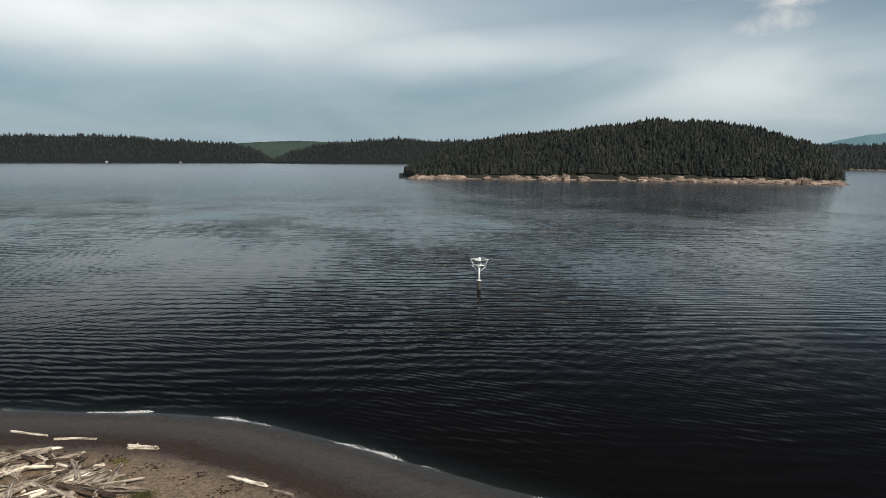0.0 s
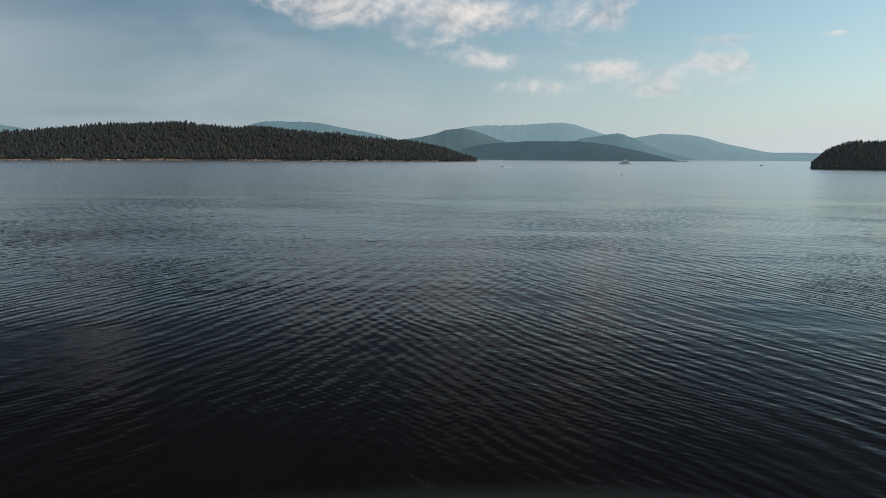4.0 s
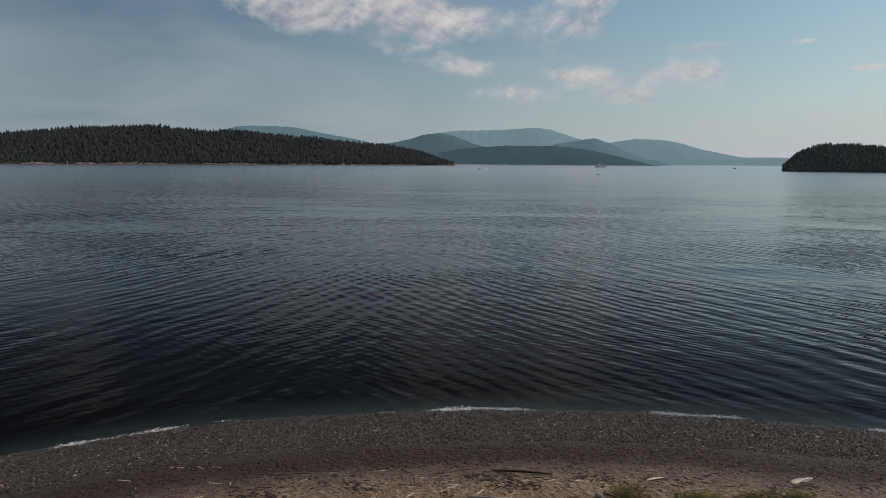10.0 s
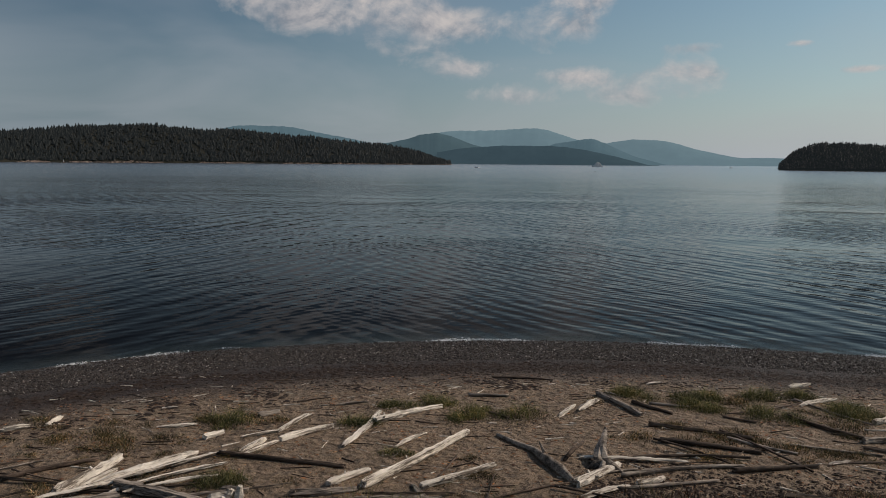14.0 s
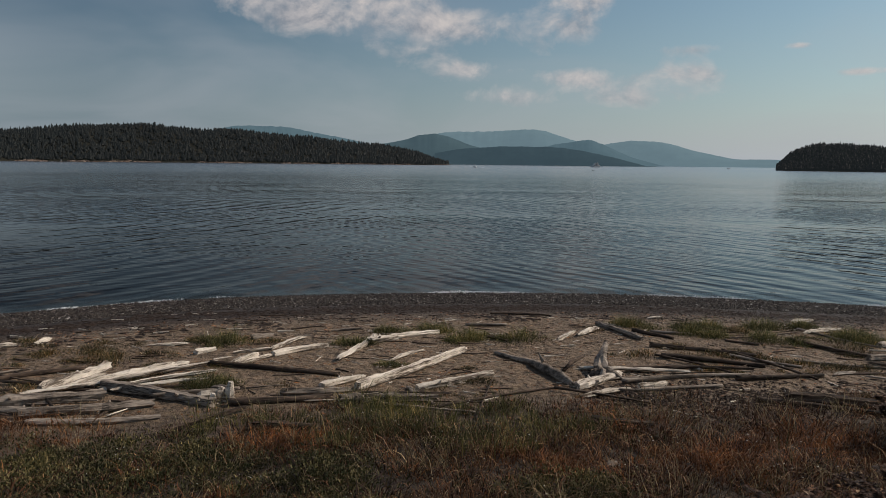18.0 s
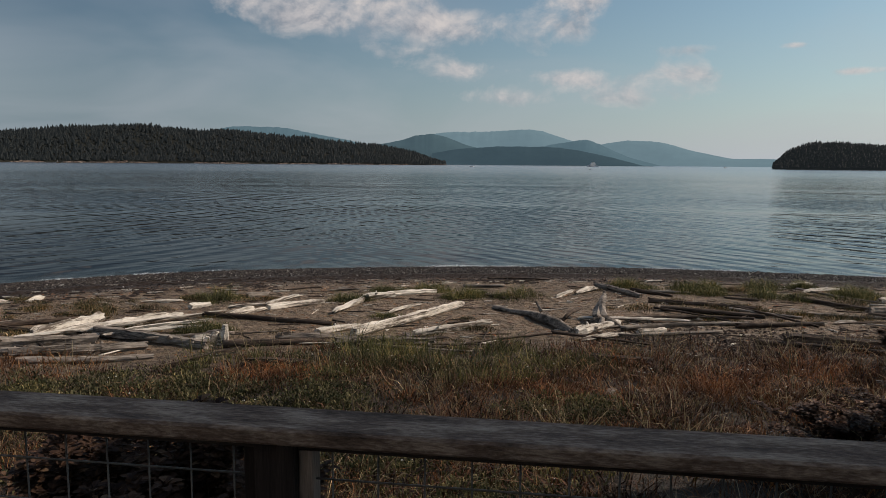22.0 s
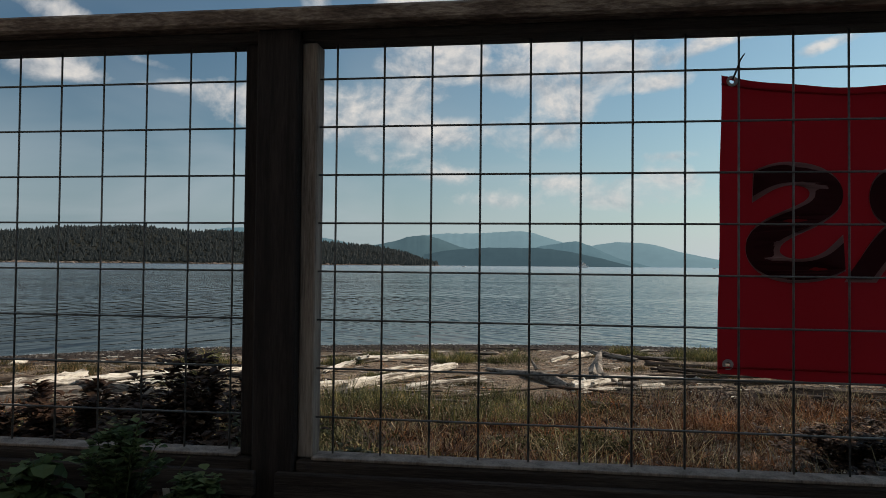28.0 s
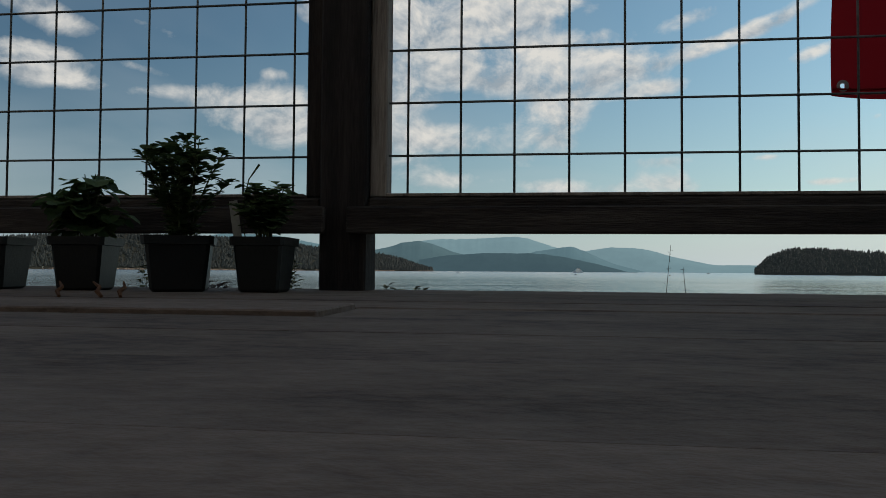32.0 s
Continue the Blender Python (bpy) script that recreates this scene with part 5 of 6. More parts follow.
def far_pile():
    """The tangle of logs on the beach round the point."""
    rng = random.Random(77)
    for k in range(60):
        u, w = rng.random(), rng.random() ** 1.2
        x, y = -43.0 + 6.6 * u - 0.4 * w, -14.6 + 6.6 * u - 6.0 * w + rng.uniform(-0.5, 0.5)
        a, l = rng.gauss(2.2, 0.8), rng.uniform(1.2, 4.2)
        driftwood(rng.choice(("trunk", "split", "pole", "trunk")), x - math.cos(a) * l / 2, y - math.sin(a) * l / 2, x + math.cos(a) * l / 2, y + math.sin(a) * l / 2, rng.uniform(0.07, 0.17),
                  rng.choice(("grey", "grey", "grey", "grey", "white", "brown")), rng.uniform(0.0, 0.25), "weathered log in a tangled heap of driftwood")


far_pile()
driftwood("trunk", -43.09, -9.62, -42.55, -7.87, 0.16, "white")
driftwood("split", -37.58, -3.55, -36.05, -1.43, 0.14, "white")
driftwood("pole", -47.8, -17.6, -46.5, -15.1, 0.12, "white")
driftwood("pole", -45.52, -14.43, -45.16, -11.93, 0.10, "white")
driftwood("split", -43.37, -14.72, -43.67, -13.44, 0.11, "white")
driftwood("split", -35.61, -1.19, -34.61, -0.04, 0.10, "grey")


def tangle(seed, count, x0, x1, y0, y1):
    """Loose poles and broken pieces along the top of the beach."""
    rng = random.Random(seed)
    for _ in range(count):
        x, y = rng.uniform(x0, x1), rng.uniform(y0, y1)
        a, l = rng.gauss(0.0, 0.45) + rng.choice((0, 0, 0, 0.9)), rng.uniform(0.7, 3.4)
        kind = rng.choice(("pole", "pole", "trunk", "split"))
        driftwood(kind, x - math.cos(a) * l / 2, y - math.sin(a) * l / 2, x + math.cos(a) * l / 2, y + math.sin(a) * l / 2, rng.uniform(0.02, 0.05),
                  rng.choice(("grey", "brown", "brown", "brown", "white")), rng.uniform(0.0, 0.05))


tangle(5, 18, -13.5, -5.5, 12.0, 14.6)
tangle(6, 9, 2.8, 11.5, 14.8, 19.0)
tangle(7, 9, -5.5, 3.0, 13.4, 15.2)
tangle(8, 4, 4.0, 12.0, 19.5, 23.0)


def meadow_rock(x, y, r, seed):
    """A pale weathered rock lying in the grass."""
    bm = bmesh.new()
    bmesh.ops.create_icosphere(bm, subdivisions=3, radius=1.0)
    for v in bm.verts:
        k = 1 + 0.35 * noise.noise(v.co * 1.3 + Vector((seed, 0, 0))) + 0.12 * noise.noise(v.co * 4.0 + Vector((0, seed, 0)))
        v.co = Vector((v.co.x * r * 1.5, v.co.y * r, v.co.z * r * 0.8)) * k
    ob = part("rock", bm, PALE_ROCK)
    ob.matrix_world = pose(x, y, float(height(np.array([x]), np.array([y]))[0]) + r * 0.55, 0, 0, 25)
    tagged(ob, "pale weathered rock lying among the weeds", "rock")


PALE_ROCK = material("pale_rock", ((0.09, 0.075, 0.06), (0.24, 0.20, 0.165), (0.42, 0.37, 0.31)), (6, 30), 0.9, 0.5)
meadow_rock(1.71, 11.2, 0.085, 4)


def gnarled_root():
    """A twisted root standing in the sand."""
    x, y = 2.2, 16.46
    z = float(height(np.array([x]), np.array([y]))[0])
    pts = [(-0.05, 0, -0.05), (-0.08, 0.1, 0.14), (-0.02, 0.35, 0.30), (0.08, 0.7, 0.46), (0.16, 1.05, 0.60)]
    ob = part("driftwood_root", tube(pts, (0.22, 0.19, 0.14, 0.09, 0.035), 10, 0.6, 91), GNARLED_WOOD)
    ob.matrix_world = pose(x, y, z)
    tagged(ob, "gnarled grey driftwood root standing upright in the sand", "driftwood", "driftwood on the beach")
    for k, (a, l, r) in enumerate(((200, 0.42, 0.10), (255, 0.36, 0.09), (330, 0.5, 0.10), (150, 0.3, 0.07))):
        c, s = math.cos(radians(a)), math.sin(radians(a))
        arm = part("root_arm", tube([(c * 0.1, s * 0.1, 0.14), (c * l * 0.6, s * l * 0.6, 0.10), (c * l, s * l, 0.0)], (r, r * 0.75, r * 0.35), 8, 0.5, 95 + k), GNARLED_WOOD)
        arm.parent = ob


gnarled_root()


def bent_log():
    """The long bent grey log with a swollen root end."""
    pts = [(-0.47, 18.18), (0.0, 17.65), (0.5, 17.12), (0.78, 16.5), (1.12, 15.95), (1.38, 15.44)]
    gz = height(np.array([p[0] for p in pts]), np.array([p[1] for p in pts]))
    rad = (0.05, 0.065, 0.085, 0.115, 0.125, 0.075)
    body = log_body([(p[0], p[1], g + r * 0.75) for p, g, r in zip(pts, gz, rad)], rad, 14, 0.6, 61, 0.6)
    for f in body.faces:
        f.smooth = len(f.verts) == 4
    ob = part("driftwood_log", body, GNARLED_WOOD)
    tagged(ob, "bent grey driftwood log with a swollen root end", "driftwood", "driftwood on the beach")
    st = part("branch_stub", tube([(0.75, 16.55, gz[3] + 0.25), (0.62, 16.7, gz[3] + 0.46)], (0.05, 0.02), 7, 0.4, 62), GNARLED_WOOD)
    st.parent = ob
    ob2 = part("driftwood_log", tube([(1.26, 16.64, gz[4] + 0.03), (1.48, 16.98, gz[4] + 0.16), (1.79, 17.49, gz[3] + 0.18)], (0.05, 0.06, 0.04), 7, 0.3, 63), BROWN_WOOD, smooth=True)
    tagged(ob2, "short curved dark driftwood branch on the sand", "driftwood", "driftwood on the beach")
    x, y = -5.95, 13.5
    z = float(height(np.array([x]), np.array([y]))[0])
    for k, (dx, dy, h, r) in enumerate(((0.0, 0.0, 0.42, 0.11), (-0.28, 0.2, 0.22, 0.10), (-0.36, -0.05, 0.16, 0.09))):
        o = part("driftwood_stump", tube([(0, 0, -0.03), (0.02, 0.01, h * 0.6), (0.04, 0.02, h)], (r, r * 0.85, r * 0.5), 8, 0.6, 71 + k), WHITE_WOOD)
        o.matrix_world = pose(x + dx, y + dy, z)
        tagged(o, "bleached white driftwood stump standing in the sand", "driftwood", "driftwood on the beach")


bent_log()


# ---- beach litter, weed and grass ----
def scatter_pebbles():
    rng = np.random.default_rng(11)
    n = 52000
    x = rng.uniform(-26, 23, n * 4)
    y = rng.uniform(16, 34, n * 4)
    d = inland(x, y)
    keep = (d > 0.1) & (d < 9.5) & (rng.random(n * 4) < np.where(d < 5.0, 1.0, 0.07))
    x, y = x[keep][:n], y[keep][:n]
    z = height(x, y)
    s = rng.uniform(0.014, 0.040, len(x)) * np.where(rng.random(len(x)) < 0.06, 1.8, 1.0)
    oct_v = np.array([(1, 0, 0), (0, 1, 0), (-1, 0, 0), (0, -1, 0), (0, 0, 0.7), (0, 0, -0.6)])
    oct_f = np.array([(0, 1, 4), (1, 2, 4), (2, 3, 4), (3, 0, 4), (1, 0, 5), (2, 1, 5), (3, 2, 5), (0, 3, 5)])
    a = rng.uniform(0, 6.28, len(x))
    c, sn = np.cos(a), np.sin(a)
    st = rng.uniform(0.6, 1.3, (len(x), 3))
    v = oct_v[None] * st[:, None] * s[:, None, None]
    vx = v[..., 0] * c[:, None] - v[..., 1] * sn[:, None] + x[:, None]
    vy = v[..., 0] * sn[:, None] + v[..., 1] * c[:, None] + y[:, None]
    vz = v[..., 2] + (z + s * 0.3)[:, None]
    verts = np.stack([vx, vy, vz], -1).reshape(-1, 3)
    faces = (oct_f[None] + (np.arange(len(x)) * 6)[:, None, None]).reshape(-1, 3)
    ob = new("pebbles", mesh_of("pebbles", verts.tolist(), faces.tolist(), PEBBLE))
    tagged(ob, "grey and pale pebbles strewn over the lower beach", "pebbles", kind="stuff")


PEBBLE = leaf_material("beach_pebble", [(0.0, (0.012, 0.010, 0.009)), (0.5, (0.040, 0.030, 0.025)), (0.88, (0.088, 0.070, 0.058)), (0.97, (0.24, 0.21, 0.18)), (1.0, (0.50, 0.47, 0.42))], 0.0)
scatter_pebbles()


def scraps(name, mat, label, category, n, xs, ys, keep, size, seed, tall=0.25):
    """Torn flat scraps lying about: each a crumpled little fan."""
    rng = np.random.default_rng(seed)
    x, y = rng.uniform(*xs, n), rng.uniform(*ys, n)
    ok = keep(x, y, rng)
    x, y = x[ok], y[ok]
    z = height(x, y)
    verts, faces = [], []
    for px, py, pz in zip(x, y, z):
        s = size * rng.uniform(0.4, 1.4)
        a0 = rng.uniform(0, 6.28)
        b = len(verts)
        k = 5
        stretch = rng.uniform(0.3, 0.8)
        for i in range(k):
            a = 6.283 * i / k
            u, w = math.cos(a) * s * rng.uniform(0.6, 1.2), math.sin(a) * s * stretch * rng.uniform(0.6, 1.2)
            verts.append((px + u * math.cos(a0) - w * math.sin(a0), py + u * math.sin(a0) + w * math.cos(a0), pz + 0.002 + rng.uniform(0, s * tall * 0.4)))
        verts.append((px, py, pz + s * tall))
        faces += [(b + i, b + (i + 1) % k, b + k) for i in range(k)]
    ob = new(name, mesh_of(name, verts, faces, mat))
    tagged(ob, label, category, kind="stuff")


def wrack(x, y, rng):
    d = inland(x, y) + 0.7 * ripple(x, y, 3.0, 5.0)
    p = np.exp(-((d - 6.4) / 0.7) ** 2) + 0.45 * np.exp(-((d - 9.3) / 1.0) ** 2) * (ripple(x, y, 1.3, 9.0) > 0.1)
    return rng.random(len(x)) < p


scraps("seaweed", WEED, "dark dried seaweed along the tide line", "seaweed", 230000, (-50, 22), (-20, 28), wrack, 0.12, 3)
scraps("bark_litter", RED_WEED, "reddish bark and leaf litter on the sand", "litter", 30000, (-19, 20), (12.5, 25.5), lambda x, y, rng: (rng.random(len(x)) < 0.5) & (inland(x, y) > 7.5) & (ripple(x, y, 1.2, 3.0) + 0.6 * ripple(x, y, 0.5, 8.0) > rng.uniform(-0.6, 0.6, len(x))), 0.045, 4)


scraps("fine_litter", WEED, "dark crumbs of bark and seaweed on the sand", "litter", 90000, (-19, 20), (15.5, 27.5), lambda x, y, rng: (inland(x, y) > 6.4) & (inland(x, y) < 13.5) & (ripple(x, y, 1.7, 3.0) + 0.7 * ripple(x, y, 0.4, 8.0) > rng.uniform(-0.5, 1.0, len(x))), 0.030, 14, 0.3)
scraps("bark_heap", WEED, "dark bark and rotten wood litter along the driftwood", "litter", 16000, (1.6, 13), (12.4, 17.0), lambda x, y, rng: rng.random(len(x)) < 0.8 * np.exp(-((y - 14.7 - 0.05 * x) / 0.8) ** 2) + 0.1, 0.06, 9, 0.5)


def sticks(name, mat, n, area, size, seed, label):
    """Loose small sticks, joined."""
    rng = np.random.default_rng(seed)
    verts, faces = [], []
    for _ in range(n):
        x, y = rng.uniform(area[0], area[1]), rng.uniform(area[2], area[3])
        l, r, a = size * rng.uniform(0.3, 1.3), rng.uniform(0.008, 0.024), rng.normal(0.1, 0.5)
        xx = np.array([x - math.cos(a) * l / 2, x + math.cos(a) * l / 2])
        yy = np.array([y - math.sin(a) * l / 2, y + math.sin(a) * l / 2])
        zz = height(xx, yy) + r * 0.7
        sx, sy = -math.sin(a), math.cos(a)
        b = len(verts)
        for e in (0, 1):
            for k in range(5):
                t = 6.283 * k / 5
                rr = r * (1.0 - 0.4 * e)
                verts.append((xx[e] + sx * math.cos(t) * rr, yy[e] + sy * math.cos(t) * rr, zz[e] + math.sin(t) * rr))
        faces += [(b + k, b + (k + 1) % 5, b + 5 + (k + 1) % 5, b + 5 + k) for k in range(5)] + [(b + 4, b + 3, b + 2, b + 1, b), (b + 5, b + 6, b + 7, b + 8, b + 9)]
    tagged(new(name, mesh_of(name, verts, faces, mat)), label, "sticks", kind="stuff")


sticks("pale_sticks", WHITE_WOOD, 260, (-15, 15, 13.8, 23.5), 0.45, 1, "small pale driftwood sticks scattered on the sand")
sticks("dark_sticks", BROWN_WOOD, 320, (-15, 16, 13.0, 24.0), 0.65, 2, "small dark driftwood sticks scattered on the sand")


def blades(name, mat, x, y, tall, wide, seed, label, lean=0.5, base=None, category="grass", out=None):
    """Grass blades at the points given: each a bent strip of two pieces."""
    rng = np.random.default_rng(seed)
    n = len(x)
    z = height(x, y) if base is None else base
    h = tall * rng.uniform(0.45, 1.15, n)
    a, t = rng.uniform(0, 6.28, n), rng.uniform(0, 6.28, n)
    if out is not None:
        a = out + rng.normal(0, 0.7, n)
    bend = h * rng.uniform(0.1, 1.0, n) * lean
    w = wide * rng.uniform(0.6, 1.3, n)
    dx, dy, sx, sy = np.cos(a), np.sin(a), np.cos(t), np.sin(t)
    m = 0.55
    v = np.stack([
        np.stack([x - sx * w, y - sy * w, z - 0.01], -1), np.stack([x + sx * w, y + sy * w, z - 0.01], -1),
        np.stack([x + dx * bend * 0.35 + sx * w * 0.75, y + dy * bend * 0.35 + sy * w * 0.75, z + h * m], -1), np.stack([x + dx * bend * 0.35 - sx * w * 0.75, y + dy * bend * 0.35 - sy * w * 0.75, z + h * m], -1),
        np.stack([x + dx * bend, y + dy * bend, z + h * (1.0 - 0.25 * min(lean, 1.2))], -1)], 1)
    i = np.arange(n)[:, None] * 5
    quads = (np.array([[0, 1, 2, 3]]) + i).tolist()
    tris = (np.array([[3, 2, 4]]) + i).tolist()
    ob = new(name, mesh_of(name, v.reshape(-1, 3).tolist(), quads + tris, mat))
    return tagged(ob, label, category, kind="stuff")


def tufts(spots, per, seed, tall):
    """Rounded tufts: blades highest in the middle of each."""
    rng = np.random.default_rng(seed)
    xs, ys, hs = [], [], []
    for x, y, r in spots:
        for _ in range(4):
            cx, cy, q = x + rng.normal(0, r * 0.42), y + rng.normal(0, r * 0.24), r * rng.uniform(0.5, 1.0)
            k = int(per * q / 0.6 / 4)
            u, w = rng.normal(0, 0.40, k), rng.normal(0, 0.32, k)
            xs.append(cx + u * q)
            ys.append(cy + w * q)
            hs.append(tall * (0.18 + 1.0 * np.exp(-(u * u + w * w) * 4.5)) * rng.uniform(0.75, 1.15) * min(1.2, q / 0.7))
    return np.concatenate(xs), np.concatenate(ys), np.concatenate(hs)


GREEN_TUFTS = [(-3.8, 20.0, 0.80), (-2.3, 20.8, 0.85), (-0.4, 19.8, 1.00), (-1.4, 19.1, 0.75), (-4.4, 18.3, 0.75), (-3.0, 16.7, 0.55), (-8.2, 18.1, 0.95), (-6.8, 14.4, 0.80), (3.8, 22.2, 0.95), (5.9, 22.3, 0.95), (5.8, 21.1, 0.80), (8.3, 22.3, 1.10), (7.8, 20.6, 0.80), (10.1, 21.4, 1.20), (-35.8, -7.6, 1.00), (-37.4, -9.4, 0.90), (-42.5, -15.5, 1.10), (-40.2, -9.8, 0.80)]
DRY_TUFTS = [(-9.5, 16.8, 0.70), (3.3, 18.3, 0.80), (6.2, 19.2, 0.70), (-11.3, 16.8, 1.00), (-10.6, 13.4, 1.00), (-8.2, 14.4, 0.70), (8.4, 18.1, 1.00), (2.4, 21.2, 0.55), (-0.8, 15.3, 0.55), (7.0, 21.8, 0.8), (9.4, 20.2, 0.9), (4.6, 19.4, 0.6), (10.8, 18.6, 1.0)]
tx, ty, th = tufts(GREEN_TUFTS, 1100, 1, 0.42)
blades("dune_grass_tufts", DUNE_GRASS, tx, ty, th, 0.006, 5, "green tufts of dune grass on the sand", 1.7)
spot_rng = random.Random(19)
DRY_TUFTS += [(spot_rng.uniform(-14.5, -6.5), spot_rng.uniform(14.6, 19.2), spot_rng.uniform(0.35, 0.8)) for _ in range(26)]
DRY_TUFTS += [(spot_rng.uniform(3.5, 13.5), spot_rng.uniform(15.2, 22.0), spot_rng.uniform(0.35, 0.8)) for _ in range(30)]
DRY_TUFTS += [(spot_rng.uniform(-6.0, 3.5), spot_rng.uniform(14.4, 16.5), spot_rng.uniform(0.3, 0.5)) for _ in range(8)]
tx, ty, th = tufts(DRY_TUFTS, 520, 2, 0.22)
blades("dry_beach_weed", MEADOW, tx, ty, th, 0.006, 6, "thin brownish tufts of weed on the sand", 1.7, category="weeds")


def meadow():
    """Scruffy weeds and grass in clumps between the beach and the deck."""
    rng = np.random.default_rng(31)
    n = 15000
    x, y = rng.uniform(-17, 16, n), rng.uniform(2.0, 16.6, n)
    edge = np.interp(x, [-17, -9.8, -6.6, -4.7, -1.5, 2.4, 6.0, 8.5, 16], [11.4, 11.6, 11.8, 12.9, 14.0, 14.6, 14.9, 15.2, 15.6]) + 0.7 * ripple(x, y, 1.1, 3.0)
    seen = (np.abs(x + 0.08 * y) < 2.6 + 0.66 * y) & (y < edge)
    x, y, edge = x[seen], y[seen], edge[seen]
    b, c = ripple(x, y, 1.5, 6.0), ripple(x, y, 0.8, 11.0)

    def zone(spots):
        """How far each point lies inside any of the rounded patches."""
        return np.max([np.exp(-((x - px) / w) ** 2 - ((y - py) / d) ** 2) for px, py, w, d in spots], 0) + 0.22 * c + 0.12 * ripple(x, y, 0.45, 4.0)

    pick = rng.random(len(x))
    leafy = zone([(-6.4, 9.8, 3.0, 1.7), (-3.0, 10.2, 1.2, 0.8), (-2.3, 8.3, 1.8, 1.0), (0.7, 10.2, 1.1, 0.6), (-0.2, 6.6, 1.6, 0.9), (-4.8, 6.5, 1.6, 1.2), (-11.5, 9.0, 2.0, 1.4)])
    rusty = zone([(-8.9, 11.0, 1.4, 0.9), (-4.2, 11.0, 1.0, 0.9), (-4.4, 9.0, 0.9, 1.0), (0.6, 11.2, 1.5, 0.5), (3.4, 11.4, 1.4, 0.6), (-1.0, 5.2, 1.6, 0.7), (5.6, 12.6, 1.6, 0.7)])
    grassy = zone([(-1.4, 12.7, 2.9, 1.3), (-5.6, 12.2, 1.2, 0.5), (0.8, 8.0, 0.8, 0.6)])
    gap = zone([(-1.8, 10.2, 0.6, 0.35), (-0.3, 10.6, 0.35, 0.3), (0.9, 9.1, 1.0, 0.4), (4.6, 9.3, 1.3, 0.6), (-3.4, 7.5, 0.6, 0.3), (2.4, 7.6, 1.2, 0.5)])
    turn = rng.random(len(x))
    rest = np.where(turn < 0.42, 3, np.where(turn < 0.66, 2, np.where(turn < 0.78, 4, 5)))
    kinds = np.where((grassy > 0.45) & (pick < 0.55), 0, np.where((leafy > 0.45) & (pick < 0.72), 1, np.where((rusty > 0.42) & (pick < 0.8), 2, rest)))
    bare = (gap > 0.5) | (ripple(x, y, 0.9, 21.0) < -0.6) | ((edge - y < 1.2) & (pick > 0.45))
    kinds = np.where(bare, 9, kinds)
    looks = (("tall_green_grass", DUNE_GRASS, 30, 0.40, 0.0055, 0.15, 1.0, "tall green grass along the top of the beach", "grass"),
             ("low_green_weeds", GREEN_WEED, 70, 0.052, 0.013, 0.19, 1.6, "low leafy green weeds", "weeds"),
             ("reddish_dry_weeds", RED_WEED, 34, 0.22, 0.0055, 0.17, 1.6, "orange and reddish brown dry weeds", "weeds"),
             ("dark_withered_weeds", DARK_WEED, 40, 0.19, 0.010, 0.20, 2.2, "dark brown withered weeds", "weeds"),
             ("dry_meadow_grass", MEADOW, 30, 0.28, 0.0055, 0.18, 1.7, "brown and green dry meadow grass", "grass"),
             ("pale_dry_grass", PALE_GRASS, 12, 0.46, 0.0042, 0.16, 1.5, "thin straw-coloured dry grass stalks", "grass"))
    for k, (name, mat, per, tall, wide, spread, lean, label, category) in enumerate(looks):
        cx, cy = x[kinds == k], y[kinds == k]
        size = np.repeat(rng.choice([0.5, 0.7, 0.9, 1.1, 1.6], len(cx), p=[0.2, 0.25, 0.25, 0.2, 0.1]), per)
        size *= np.repeat(np.clip(0.95 + 0.75 * ripple(cx, cy, 0.42, 17.0) + 0.45 * ripple(cx, cy, 1.1, 5.0), 0.28, 2.0), per)
        ox, oy = rng.normal(0, spread, len(cx) * per), rng.normal(0, spread, len(cx) * per)
        px, py = np.repeat(cx, per) + ox * size, np.repeat(cy, per) + oy * size
        if k == 1:
            # small leaves held at all heights of each clump
            base = height(px, py) + rng.uniform(0.0, 0.17, len(px)) * size
            blades(name, mat, px, py, np.full(len(px), tall), wide, k + 1, label, lean, base, category, np.arctan2(oy, ox))
        else:
            blades(name, mat, px, py, tall * size, wide, k + 1, label, lean, category=category, out=np.arctan2(oy, ox))
    k = rng.random(len(x)) < 0.022
    fx, fy = x[k], y[k]
    fz = height(fx, fy) + 0.20
    verts, faces = [], []
    for px, py, pz in zip(fx, fy, fz):
        for _ in range(rng.integers(1, 6)):
            qx, qy, qz = px + rng.normal(0, 0.16), py + rng.normal(0, 0.16), pz + rng.normal(0, 0.05)
            b0, s = len(verts), rng.uniform(0.008, 0.018)
            verts += [(qx + s, qy, qz), (qx, qy + s, qz), (qx - s, qy, qz), (qx, qy - s, qz), (qx, qy, qz + s * 0.7)]
            faces += [(b0, b0 + 1, b0 + 4), (b0 + 1, b0 + 2, b0 + 4), (b0 + 2, b0 + 3, b0 + 4), (b0 + 3, b0, b0 + 4)]
    tagged(new("white_flowers", mesh_of("white_flowers", verts, faces, FLOWER)), "tiny white flower heads in the meadow", "flowers", kind="stuff")


PALE_GRASS = leaf_material("straw_grass", [(0.0, (0.192, 0.144, 0.078)), (0.6, (0.324, 0.252, 0.144)), (1.0, (0.504, 0.420, 0.264))])
FLOWER = leaf_material("white_petals", [(0.0, (0.45, 0.44, 0.38)), (1.0, (0.7, 0.69, 0.62))], 0.2)
meadow()


